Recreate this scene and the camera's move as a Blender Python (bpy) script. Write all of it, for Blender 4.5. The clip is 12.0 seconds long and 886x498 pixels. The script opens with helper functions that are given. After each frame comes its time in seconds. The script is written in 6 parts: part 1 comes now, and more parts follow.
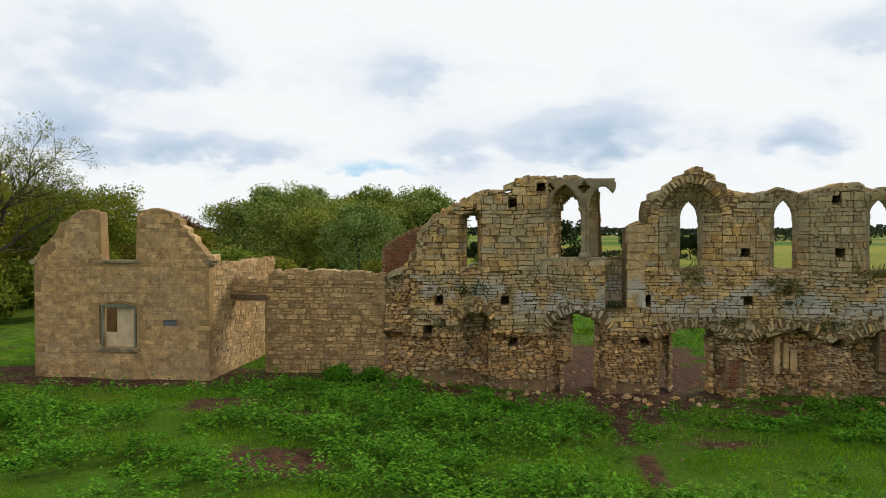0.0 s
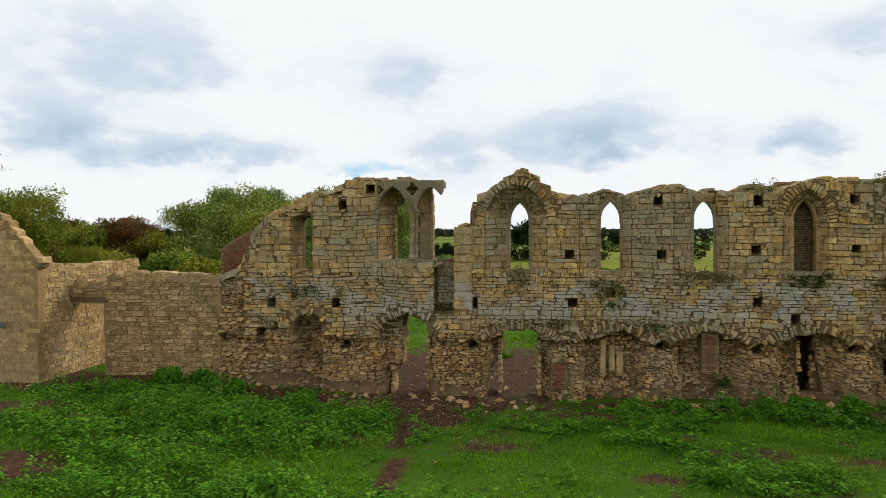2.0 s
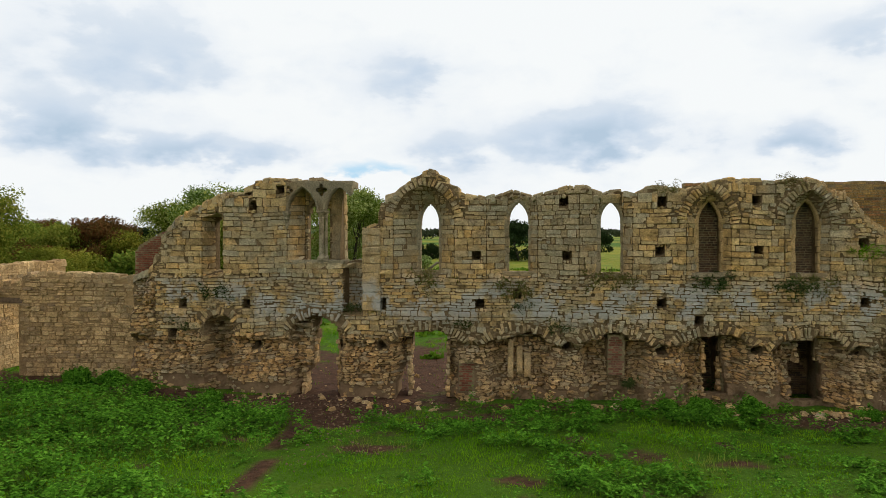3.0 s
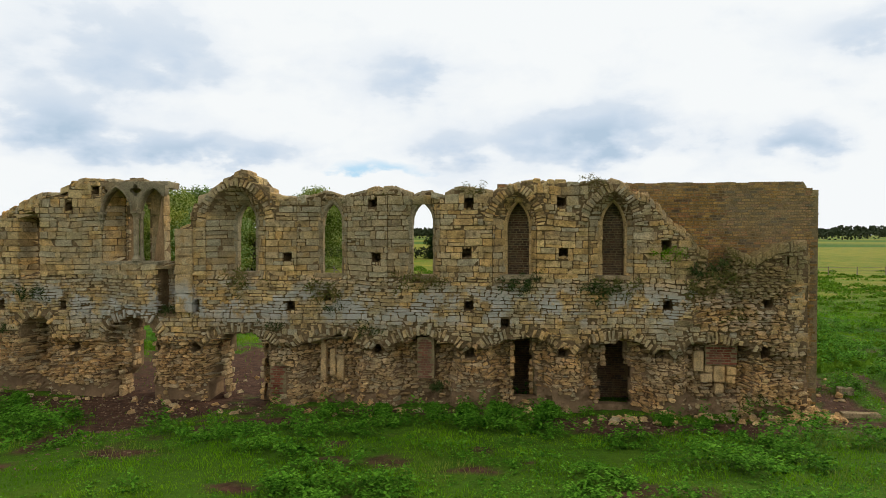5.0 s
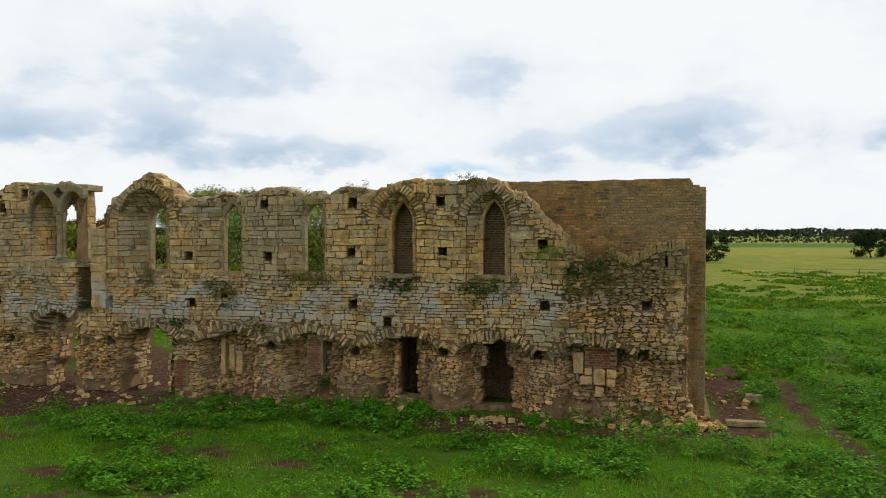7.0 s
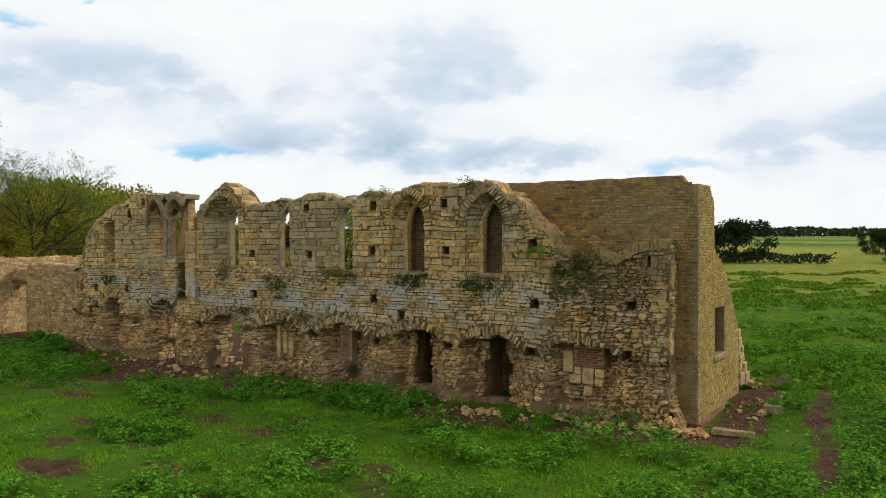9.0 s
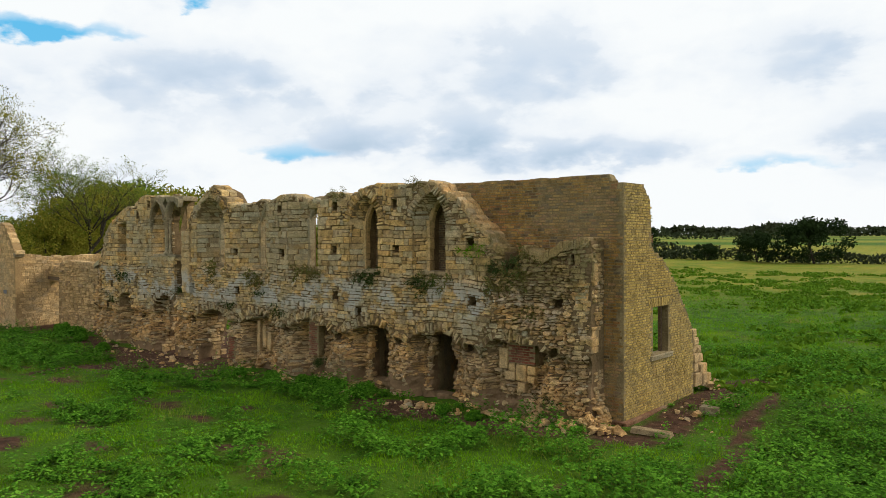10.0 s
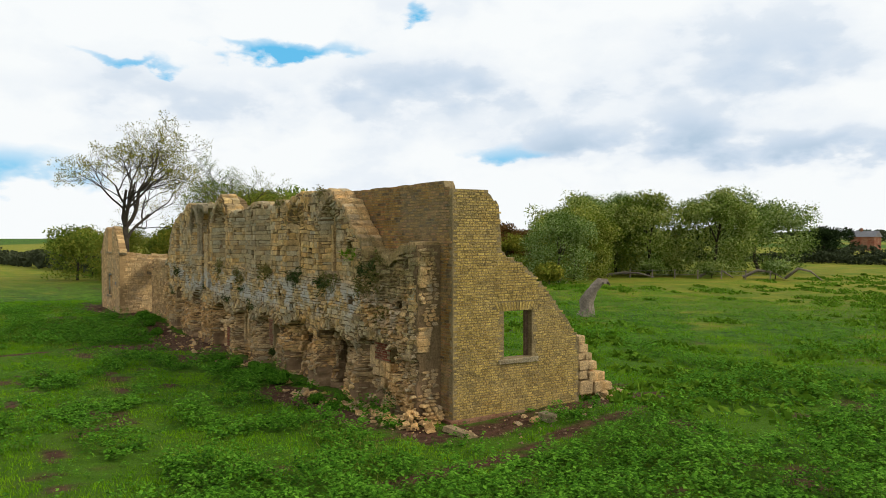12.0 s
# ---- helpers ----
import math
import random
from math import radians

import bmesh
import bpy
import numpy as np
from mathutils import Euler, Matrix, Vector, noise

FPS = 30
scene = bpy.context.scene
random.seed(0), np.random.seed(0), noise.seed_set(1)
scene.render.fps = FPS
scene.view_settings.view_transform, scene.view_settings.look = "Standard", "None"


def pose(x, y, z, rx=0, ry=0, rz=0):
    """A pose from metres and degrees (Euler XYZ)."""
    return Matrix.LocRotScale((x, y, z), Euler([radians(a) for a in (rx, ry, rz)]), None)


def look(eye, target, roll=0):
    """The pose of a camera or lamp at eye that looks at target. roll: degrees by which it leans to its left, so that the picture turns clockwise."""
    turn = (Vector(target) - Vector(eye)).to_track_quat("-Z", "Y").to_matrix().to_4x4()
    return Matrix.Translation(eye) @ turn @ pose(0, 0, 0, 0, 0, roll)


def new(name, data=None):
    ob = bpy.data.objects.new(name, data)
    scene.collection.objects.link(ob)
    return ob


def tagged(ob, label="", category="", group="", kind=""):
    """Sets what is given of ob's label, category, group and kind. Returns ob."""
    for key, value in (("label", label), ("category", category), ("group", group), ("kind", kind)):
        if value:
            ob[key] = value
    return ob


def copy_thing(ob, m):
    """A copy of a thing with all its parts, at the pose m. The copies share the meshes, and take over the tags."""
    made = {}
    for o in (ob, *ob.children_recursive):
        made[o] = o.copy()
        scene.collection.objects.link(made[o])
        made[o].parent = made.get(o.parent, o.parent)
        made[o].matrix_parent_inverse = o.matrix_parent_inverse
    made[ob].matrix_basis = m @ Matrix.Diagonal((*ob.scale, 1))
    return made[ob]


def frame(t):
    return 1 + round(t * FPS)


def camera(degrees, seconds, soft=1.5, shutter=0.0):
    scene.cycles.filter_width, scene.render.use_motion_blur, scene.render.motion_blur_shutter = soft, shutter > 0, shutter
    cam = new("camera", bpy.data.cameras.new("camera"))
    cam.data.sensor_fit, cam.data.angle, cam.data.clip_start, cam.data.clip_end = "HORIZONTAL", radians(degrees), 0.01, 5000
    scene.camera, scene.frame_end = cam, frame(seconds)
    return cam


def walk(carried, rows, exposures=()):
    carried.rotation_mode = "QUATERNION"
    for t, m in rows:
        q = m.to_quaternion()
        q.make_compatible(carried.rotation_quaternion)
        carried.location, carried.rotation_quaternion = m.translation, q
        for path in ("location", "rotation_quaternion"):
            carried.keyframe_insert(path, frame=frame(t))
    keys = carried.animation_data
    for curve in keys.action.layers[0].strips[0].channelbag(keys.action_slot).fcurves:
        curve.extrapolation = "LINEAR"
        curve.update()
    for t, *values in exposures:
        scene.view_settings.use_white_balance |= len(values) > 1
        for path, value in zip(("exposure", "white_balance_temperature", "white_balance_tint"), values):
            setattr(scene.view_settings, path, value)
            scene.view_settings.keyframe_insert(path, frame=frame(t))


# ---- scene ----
cam = camera(64.0, 12.0, soft=0.8)
METRES, EYE, TILT, LEAN, TURN = 44.0, 5.45, -2.2, 0.75, 7.0
ROWS = [
    (0.0, 0.0, 0.0, 0.0, -0.01, 1.0, -0.68),
    (0.5, 0.0316, -0.0001, 0.0009, -0.0, 1.04, -0.64),
    (1.0, 0.0649, 0.0005, 0.0014, 0.02, 1.02, -0.62),
    (1.5, 0.0987, 0.001, 0.0016, 0.01, 1.07, -0.62),
    (2.0, 0.133, 0.001, 0.0022, 0.0, 1.09, -0.63),
    (2.5, 0.1674, 0.0008, 0.0027, -0.09, 1.1, -0.64),
    (3.0, 0.202, 0.0012, 0.0036, -0.12, 1.1, -0.68),
    (5.0, 0.3437, 0.0063, 0.0072, -0.07, 1.04, -0.78),
    (5.5, 0.3797, 0.0075, 0.0066, -0.05, 1.08, -0.79),
    (6.0, 0.416, 0.0087, 0.0062, 0.38, 1.09, -0.79),
    (6.5, 0.4527, 0.01, 0.0076, 3.05, 1.04, -0.87),
    (7.0, 0.4891, 0.0099, 0.0083, 6.69, 0.99, -0.97),
    (7.5, 0.5254, 0.009, 0.0084, 11.24, 0.9, -1.06),
    (9.5, 0.6915, 0.0323, 0.0109, 27.19, 0.59, -1.44),
    (10.0, 0.7424, 0.0516, 0.0115, 30.47, 0.49, -1.49),
    (10.5, 0.7964, 0.0757, 0.014, 35.32, 0.35, -1.62),
    (11.0, 0.8512, 0.1055, 0.0161, 39.77, 0.24, -1.73),
    (11.5, 0.9049, 0.1416, 0.0183, 44.22, 0.11, -1.88),
    (12.0, 0.9558, 0.1825, 0.0207, 47.51, 0.05, -2.04),
]
walk(cam, [(t, pose(0, 0, EYE, TILT, LEAN, TURN) @ pose(METRES * x, METRES * y, METRES * z, 90 + pitch, roll, yaw)) for t, x, y, z, yaw, pitch, roll in ROWS], exposures=[(0.0, 0.09), (7.5, 0.08), (9.5, 0.13), (12.0, 0.12)])

# ---------------------------------------------------------------- world, sun, exposure
SUN_ELEV, SUN_AZ = 36.0, 42.0          # degrees; azimuth from +y towards +x


def link(nt, a, b):
    nt.links.new(a, b)


def node(nt, kind, **kw):
    n = nt.nodes.new(kind)
    for key, value in kw.items():
        if key == "op":
            n.operation = value
        elif key == "kind":
            n.data_type = value
        elif key == "blend":
            n.blend_type = value
    return n


def maths(nt, op, a, b=0.0, clamp=False):
    """One arithmetic node on sockets or numbers."""
    n = nt.nodes.new("ShaderNodeMath")
    n.operation, n.use_clamp = op, clamp
    for socket, value in ((n.inputs[0], a), (n.inputs[1], b)):
        if isinstance(value, (int, float)):
            socket.default_value = value
        else:
            nt.links.new(value, socket)
    return n.outputs[0]


def ramp(nt, fac, stops):
    n = nt.nodes.new("ShaderNodeValToRGB")
    while len(n.color_ramp.elements) < len(stops):
        n.color_ramp.elements.new(0.5)
    for e, (p, c) in zip(n.color_ramp.elements, stops):
        e.position = p
        e.color = (*c, 1.0) if isinstance(c, tuple) else (c, c, c, 1.0)
    nt.links.new(fac, n.inputs[0])
    return n.outputs[0]


def mixc(nt, fac, a, b, blend="MIX"):
    n = nt.nodes.new("ShaderNodeMix")
    n.data_type, n.blend_type = "RGBA", blend
    for socket, value in ((n.inputs[0], fac), (n.inputs[6], a), (n.inputs[7], b)):
        if isinstance(value, (int, float)):
            socket.default_value = value
        elif isinstance(value, tuple):
            socket.default_value = (*value, 1.0)
        else:
            nt.links.new(value, socket)
    return n.outputs[2]


def noise_tex(nt, vec, scale, detail=4.0, rough=0.55, distort=0.0):
    n = nt.nodes.new("ShaderNodeTexNoise")
    n.inputs["Scale"].default_value, n.inputs["Detail"].default_value = scale, detail
    n.inputs["Roughness"].default_value, n.inputs["Distortion"].default_value = rough, distort
    if vec is not None:
        nt.links.new(vec, n.inputs["Vector"])
    return n.outputs["Fac"]


world = bpy.data.worlds.new("overcast_sky")
scene.world = world
world.use_nodes = True
wt = world.node_tree
wt.nodes.clear()
sky = wt.nodes.new("ShaderNodeTexSky")
sky.sky_type, sky.sun_disc = "NISHITA", False
sky.sun_elevation, sky.sun_rotation = radians(SUN_ELEV), radians(SUN_AZ)
coord = wt.nodes.new("ShaderNodeTexCoord")
sep = wt.nodes.new("ShaderNodeSeparateXYZ")
link(wt, coord.outputs["Generated"], sep.inputs[0])
flat = wt.nodes.new("ShaderNodeCombineXYZ")
link(wt, sep.outputs[0], flat.inputs[0])
link(wt, sep.outputs[1], flat.inputs[1])
link(wt, maths(wt, "MULTIPLY", sep.outputs[2], 2.0), flat.inputs[2])
billow = noise_tex(wt, flat.outputs[0], 7.0, 8.0, 0.55, 0.15)
broad = noise_tex(wt, flat.outputs[0], 2.6, 4.0, 0.5)
puffs = noise_tex(wt, flat.outputs[0], 15.0, 7.0, 0.5, 0.0)
azim = maths(wt, "ADD", maths(wt, "MULTIPLY", maths(wt, "ARCTAN2", sep.outputs[0], sep.outputs[1]), 57.2958), maths(wt, "MULTIPLY", maths(wt, "SUBTRACT", billow, 0.5), 11.0))
elev = maths(wt, "ADD", maths(wt, "MULTIPLY", maths(wt, "ARCSINE", sep.outputs[2]), 57.2958), maths(wt, "MULTIPLY", maths(wt, "SUBTRACT", puffs, 0.5), 4.5))


def drift(banks):
    """Soft cloud banks at an azimuth and height, with half width, half height and weight."""
    total = 0.0
    for a, e, w, h, k in banks:
        p = maths(wt, "DIVIDE", maths(wt, "SUBTRACT", azim, a), w)
        q = maths(wt, "DIVIDE", maths(wt, "SUBTRACT", elev, e), h)
        r = maths(wt, "ADD", maths(wt, "MULTIPLY", p, p), maths(wt, "MULTIPLY", q, q))
        total = maths(wt, "ADD", maths(wt, "MULTIPLY", maths(wt, "POWER", 2.71828, maths(wt, "MULTIPLY", r, -1.0)), k), total)
    return total


GREY_BANKS = [(5.5, 7.6, 6.5, 1.8, 0.9), (20.0, 7.0, 2.6, 1.2, 0.8), (-11.3, 12.6, 2.4, 2.2, 0.36), (-26.0, 6.4, 6.5, 1.3, 0.9), (-35.0, 8.0, 4.5, 2.0, 0.65), (-44.0, 7.6, 5.0, 1.3, 0.7), (-31.0, 12.5, 13.0, 3.0, 0.34), (-74.0, 10.5, 12.0, 2.4, 0.38), (-6.0, 7.2, 4.0, 1.2, 0.5), (23.5, 14.0, 4.0, 1.6, 0.4), (-57.0, 12.5, 9.0, 1.6, 0.4)]
BLUE_GAPS = [(-13.0, 5.4, 5.0, 0.9, 0.7), (-67.0, 14.3, 6.5, 0.8, 1.35), (-79.0, 13.0, 5.0, 0.5, 0.9), (-57.5, 17.6, 1.2, 0.8, 1.1), (-86.0, 5.0, 6.0, 1.8, 0.9), (-49.0, 6.9, 4.0, 0.8, 0.7)]
lumpy = maths(wt, "ADD", maths(wt, "MULTIPLY", puffs, 2.6), -0.42)
grey = maths(wt, "MULTIPLY", drift(GREY_BANKS), lumpy)
loose = maths(wt, "ADD", maths(wt, "MULTIPLY", billow, 0.55), maths(wt, "MULTIPLY", broad, 0.45))
grey = maths(wt, "ADD", grey, ramp(wt, loose, [(0.32, 0.36), (0.41, 0.29), (0.45, 0.17), (0.54, 0.04)]))
cloud = ramp(wt, grey, [(0.10, (10.3, 10.6, 10.7)), (0.30, (9.2, 9.75, 10.3)), (0.42, (7.8, 8.65, 9.6)), (0.62, (6.8, 7.9, 9.2)), (1.0, (5.2, 6.6, 8.1))])
clear = ramp(wt, maths(wt, "MULTIPLY", drift(BLUE_GAPS), lumpy), [(0.30, 0.0), (0.60, 0.62), (1.1, 1.0)])
blue = mixc(wt, clear, (6.2, 8.3, 10.2), mixc(wt, 0.75, sky.outputs[0], (1.3, 6.6, 10.8)))
tone = mixc(wt, clear, cloud, blue)
back = wt.nodes.new("ShaderNodeBackground")
back.inputs[1].default_value = 0.0845
link(wt, tone, back.inputs[0])
out = wt.nodes.new("ShaderNodeOutputWorld")
link(wt, back.outputs[0], out.inputs[0])

sun = new("sun", bpy.data.lights.new("sun", "SUN"))
sun.data.energy, sun.data.angle, sun.data.color = 2.0, radians(18), (1.0, 0.92, 0.75)
_az, _el = radians(SUN_AZ), radians(SUN_ELEV)
sun.matrix_world = look((60 * math.sin(_az) * math.cos(_el), 60 * math.cos(_az) * math.cos(_el), 60 * math.sin(_el)), (0, 0, 0))

# ---------------------------------------------------------------- materials
def shader(name, rough=0.9, spec=0.25):
    m = bpy.data.materials.new(name)
    m.use_nodes = True
    nt = m.node_tree
    bsdf = nt.nodes["Principled BSDF"]
    bsdf.inputs["Roughness"].default_value = rough
    bsdf.inputs["Specular IOR Level"].default_value = spec
    return m, nt, bsdf


def bump(nt, bsdf, fac, strength, distance):
    b = nt.nodes.new("ShaderNodeBump")
    b.inputs["Strength"].default_value, b.inputs["Distance"].default_value = strength, distance
    link(nt, fac, b.inputs["Height"])
    link(nt, b.outputs[0], bsdf.inputs["Normal"])


def masonry(name, palette, single, lichen=0.35, pale=0.0, orange=0.25, dark=0.4):
    """Weathered stone: each piece takes a tone from the palette; stains, lichen and grain over all."""
    m, nt, bsdf = shader(name, 0.93, 0.15)
    geo = nt.nodes.new("ShaderNodeNewGeometry")
    pos = geo.outputs["Position"]
    if single:
        pick = nt.nodes.new("ShaderNodeObjectInfo").outputs["Random"]
    else:
        pick = geo.outputs["Random Per Island"]
    n = len(palette)
    col = ramp(nt, pick, [(i / max(1, n - 1), c) for i, c in enumerate(palette)])
    grain = noise_tex(nt, pos, 26.0, 8.0, 0.75)
    mid = noise_tex(nt, pos, 3.2, 5.0, 0.6)
    big = noise_tex(nt, pos, 0.55, 4.0, 0.55)
    col = mixc(nt, 1.0, col, ramp(nt, grain, [(0.30, 0.58), (0.70, 1.38)]), "MULTIPLY")
    col = mixc(nt, 1.0, col, ramp(nt, mid, [(0.33, 1.0 - dark), (0.58, 1.12)]), "MULTIPLY")
    pits = noise_tex(nt, pos, 9.5, 5.0, 0.7, 0.6)
    col = mixc(nt, 1.0, col, ramp(nt, pits, [(0.33, 0.55), (0.44, 1.0), (0.62, 1.10)]), "MULTIPLY")
    grey = maths(nt, "MULTIPLY", ramp(nt, big, [(0.44, 0.0), (0.58, 1.0)]), lichen)
    col = mixc(nt, grey, col, mixc(nt, pick, mixc(nt, 1.0, (0.26, 0.226, 0.148), ramp(nt, grain, [(0.33, 0.5), (0.66, 1.5)]), "MULTIPLY"), mixc(nt, 1.0, (0.43, 0.378, 0.25), ramp(nt, grain, [(0.33, 0.5), (0.66, 1.5)]), "MULTIPLY")))
    rust = maths(nt, "MULTIPLY", ramp(nt, noise_tex(nt, pos, 1.3, 5.0, 0.6), [(0.58, 0.0), (0.68, 1.0)]), orange)
    col = mixc(nt, rust, col, (0.42, 0.22, 0.05))
    if pale:
        sp = nt.nodes.new("ShaderNodeSeparateXYZ")
        link(nt, pos, sp.inputs[0])
        band = ramp(nt, maths(nt, "MULTIPLY", sp.outputs[2], 0.125), [(0.30, 0.0), (0.37, 1.0), (0.45, 1.0), (0.53, 0.0)])
        patch = ramp(nt, noise_tex(nt, pos, 0.9, 6.0, 0.65), [(0.47, 0.0), (0.55, 1.0)])
        col = mixc(nt, maths(nt, "MULTIPLY", maths(nt, "MULTIPLY", band, patch), pale), col, (0.50, 0.49, 0.44))
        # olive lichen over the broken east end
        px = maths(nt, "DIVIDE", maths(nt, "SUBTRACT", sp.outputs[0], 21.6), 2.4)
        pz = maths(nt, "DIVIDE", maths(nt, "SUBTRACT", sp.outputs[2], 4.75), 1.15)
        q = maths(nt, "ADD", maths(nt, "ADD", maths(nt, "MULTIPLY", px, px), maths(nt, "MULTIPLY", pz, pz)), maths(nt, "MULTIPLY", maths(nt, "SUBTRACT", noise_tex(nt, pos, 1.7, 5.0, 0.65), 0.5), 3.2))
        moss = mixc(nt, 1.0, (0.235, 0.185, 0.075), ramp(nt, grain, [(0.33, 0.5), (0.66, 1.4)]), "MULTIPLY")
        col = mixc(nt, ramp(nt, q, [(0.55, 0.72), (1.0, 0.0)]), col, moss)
    link(nt, col, bsdf.inputs["Base Color"])
    both = maths(nt, "ADD", maths(nt, "MULTIPLY", grain, 0.7), maths(nt, "MULTIPLY", pits, 0.9))
    bump(nt, bsdf, both, 1.0, 0.07)
    return m


def mortar(name, base, dark, mud=None):
    """Lime mortar; mud: colour of the earth washed over the wall's foot, with a ragged edge."""
    m, nt, bsdf = shader(name, 0.97, 0.1)
    pos = nt.nodes.new("ShaderNodeNewGeometry").outputs["Position"]
    a = noise_tex(nt, pos, 14.0, 6.0, 0.7)
    b = noise_tex(nt, pos, 1.4, 4.0)
    col = mixc(nt, ramp(nt, a, [(0.3, 0.0), (0.7, 1.0)]), dark, base)
    if mud:
        sp = nt.nodes.new("ShaderNodeSeparateXYZ")
        link(nt, pos, sp.inputs[0])
        edge = maths(nt, "ADD", sp.outputs[2], maths(nt, "MULTIPLY", noise_tex(nt, pos, 1.1, 4.0), 2.0))
        col = mixc(nt, ramp(nt, maths(nt, "MULTIPLY", edge, 0.25), [(0.50, 1.0), (0.68, 0.0)]), col, mixc(nt, a, tuple(c * 0.55 for c in mud), tuple(c * 1.25 for c in mud)))
    col = mixc(nt, 1.0, col, ramp(nt, b, [(0.3, 0.6), (0.7, 1.1)]), "MULTIPLY")
    link(nt, col, bsdf.inputs["Base Color"])
    bump(nt, bsdf, a, 1.0, 0.07)
    return m


def plain(name, colour, rough=0.85, scale=8.0, vary=0.35, spec=0.2, metal=0.0):
    m, nt, bsdf = shader(name, rough, spec)
    pos = nt.nodes.new("ShaderNodeNewGeometry").outputs["Position"]
    a = noise_tex(nt, pos, scale, 6.0, 0.6)
    b = noise_tex(nt, pos, scale * 0.15, 3.0, 0.5)
    col = mixc(nt, 1.0, colour, ramp(nt, a, [(0.25, 1.0 - vary), (0.75, 1.0 + vary)]), "MULTIPLY")
    col = mixc(nt, 1.0, col, ramp(nt, b, [(0.3, 1.0 - vary * 0.6), (0.7, 1.0 + vary * 0.4)]), "MULTIPLY")
    link(nt, col, bsdf.inputs["Base Color"])
    bsdf.inputs["Metallic"].default_value = metal
    bump(nt, bsdf, a, 0.4, 0.01)
    return m


OCHRE = [(0.30, 0.205, 0.095), (0.70, 0.43, 0.15), (0.52, 0.365, 0.17), (0.76, 0.52, 0.21), (0.40, 0.31, 0.18), (0.68, 0.395, 0.125), (0.46, 0.40, 0.27), (0.62, 0.44, 0.19)]
RUBBLE = [(0.36, 0.205, 0.085), (0.66, 0.41, 0.165), (0.50, 0.295, 0.115), (0.72, 0.50, 0.23), (0.55, 0.335, 0.135), (0.43, 0.34, 0.21), (0.60, 0.345, 0.13)]
GABLE = [(0.46, 0.315, 0.085), (0.64, 0.46, 0.13), (0.35, 0.23, 0.072), (0.56, 0.39, 0.105), (0.19, 0.14, 0.064), (0.51, 0.36, 0.105), (0.42, 0.285, 0.09)]
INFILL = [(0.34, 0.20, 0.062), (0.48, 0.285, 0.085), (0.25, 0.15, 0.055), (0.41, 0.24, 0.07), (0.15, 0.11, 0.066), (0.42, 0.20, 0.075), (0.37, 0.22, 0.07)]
HOUSE = [(0.53, 0.325, 0.145), (0.66, 0.425, 0.20), (0.44, 0.272, 0.125), (0.75, 0.51, 0.25), (0.55, 0.33, 0.14), (0.36, 0.245, 0.135), (0.61, 0.395, 0.185)]
LINKW = [(0.50, 0.315, 0.14), (0.66, 0.445, 0.215), (0.37, 0.235, 0.105), (0.57, 0.372, 0.17), (0.33, 0.22, 0.118)]
# darker infill tones: the shade of blocked windows and doorways is in the colour
SHADED_INFILL = [(0.13, 0.085, 0.05), (0.18, 0.105, 0.055), (0.09, 0.065, 0.045), (0.15, 0.08, 0.045)]
RED = [(0.22, 0.065, 0.035), (0.28, 0.085, 0.045), (0.17, 0.05, 0.03), (0.25, 0.10, 0.06)]
def nearer(palette, share):
    """Draws the tones of a palette towards their mean."""
    mean = [sum(c[i] for c in palette) / len(palette) for i in range(3)]
    return [tuple(c[i] + (mean[i] - c[i]) * share for i in range(3)) for c in palette]


OCHRE, RUBBLE, GABLE, HOUSE = nearer(OCHRE, 0.2), nearer([(c[0] * 1.07, c[1] * 1.05, c[2] * 1.02) for c in RUBBLE], 0.2), nearer(GABLE, 0.4), nearer(HOUSE, 0.4)
M = {}
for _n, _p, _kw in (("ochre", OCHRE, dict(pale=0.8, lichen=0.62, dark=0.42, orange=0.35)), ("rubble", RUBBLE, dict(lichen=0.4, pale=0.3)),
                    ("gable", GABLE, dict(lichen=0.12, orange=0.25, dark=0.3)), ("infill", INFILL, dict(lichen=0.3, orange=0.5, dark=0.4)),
                    ("house", HOUSE, dict(lichen=0.25, orange=0.1, dark=0.35)), ("linkw", LINKW, dict(lichen=0.2, orange=0.1, dark=0.3)),
                    ("shaded_infill", SHADED_INFILL, dict(lichen=0.1, orange=0.1, dark=0.3)), ("redbrick", RED, dict(lichen=0.15, orange=0.0, dark=0.3))):
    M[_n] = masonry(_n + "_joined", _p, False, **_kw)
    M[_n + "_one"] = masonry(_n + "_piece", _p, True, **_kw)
M["mortar"] = mortar("old_lime_mortar", (0.33, 0.225, 0.115), (0.13, 0.088, 0.046), mud=(0.31, 0.20, 0.108))
M["mortar_brick"] = mortar("brick_mortar", (0.40, 0.31, 0.16), (0.22, 0.16, 0.08))
M["mortar_pale"] = mortar("pale_mortar", (0.50, 0.33, 0.155), (0.34, 0.215, 0.10))
M["dressed"] = masonry("dressed_stone", [(0.30, 0.22, 0.12), (0.36, 0.26, 0.13), (0.26, 0.21, 0.14)], False, lichen=0.7, orange=0.3, dark=0.45)
M["warm_dressed"] = masonry("warm_dressed_stone", [(0.50, 0.335, 0.15), (0.58, 0.39, 0.17), (0.44, 0.30, 0.14)], False, lichen=0.15, orange=0.15, dark=0.3)
M["grey_stone"] = masonry("grey_dressed_stone", [(0.30, 0.235, 0.14), (0.38, 0.29, 0.17)], False, lichen=0.55, orange=0.25, dark=0.5)
M["clod"] = plain("earthy_stone", (0.20, 0.13, 0.078), 0.95, 9.0, 0.6)
M["timber"] = plain("old_timber", (0.13, 0.085, 0.05), 0.8, 12.0, 0.5)
M["plaster"] = plain("pale_plaster", (0.55, 0.43, 0.27), 0.9, 3.0, 0.25)
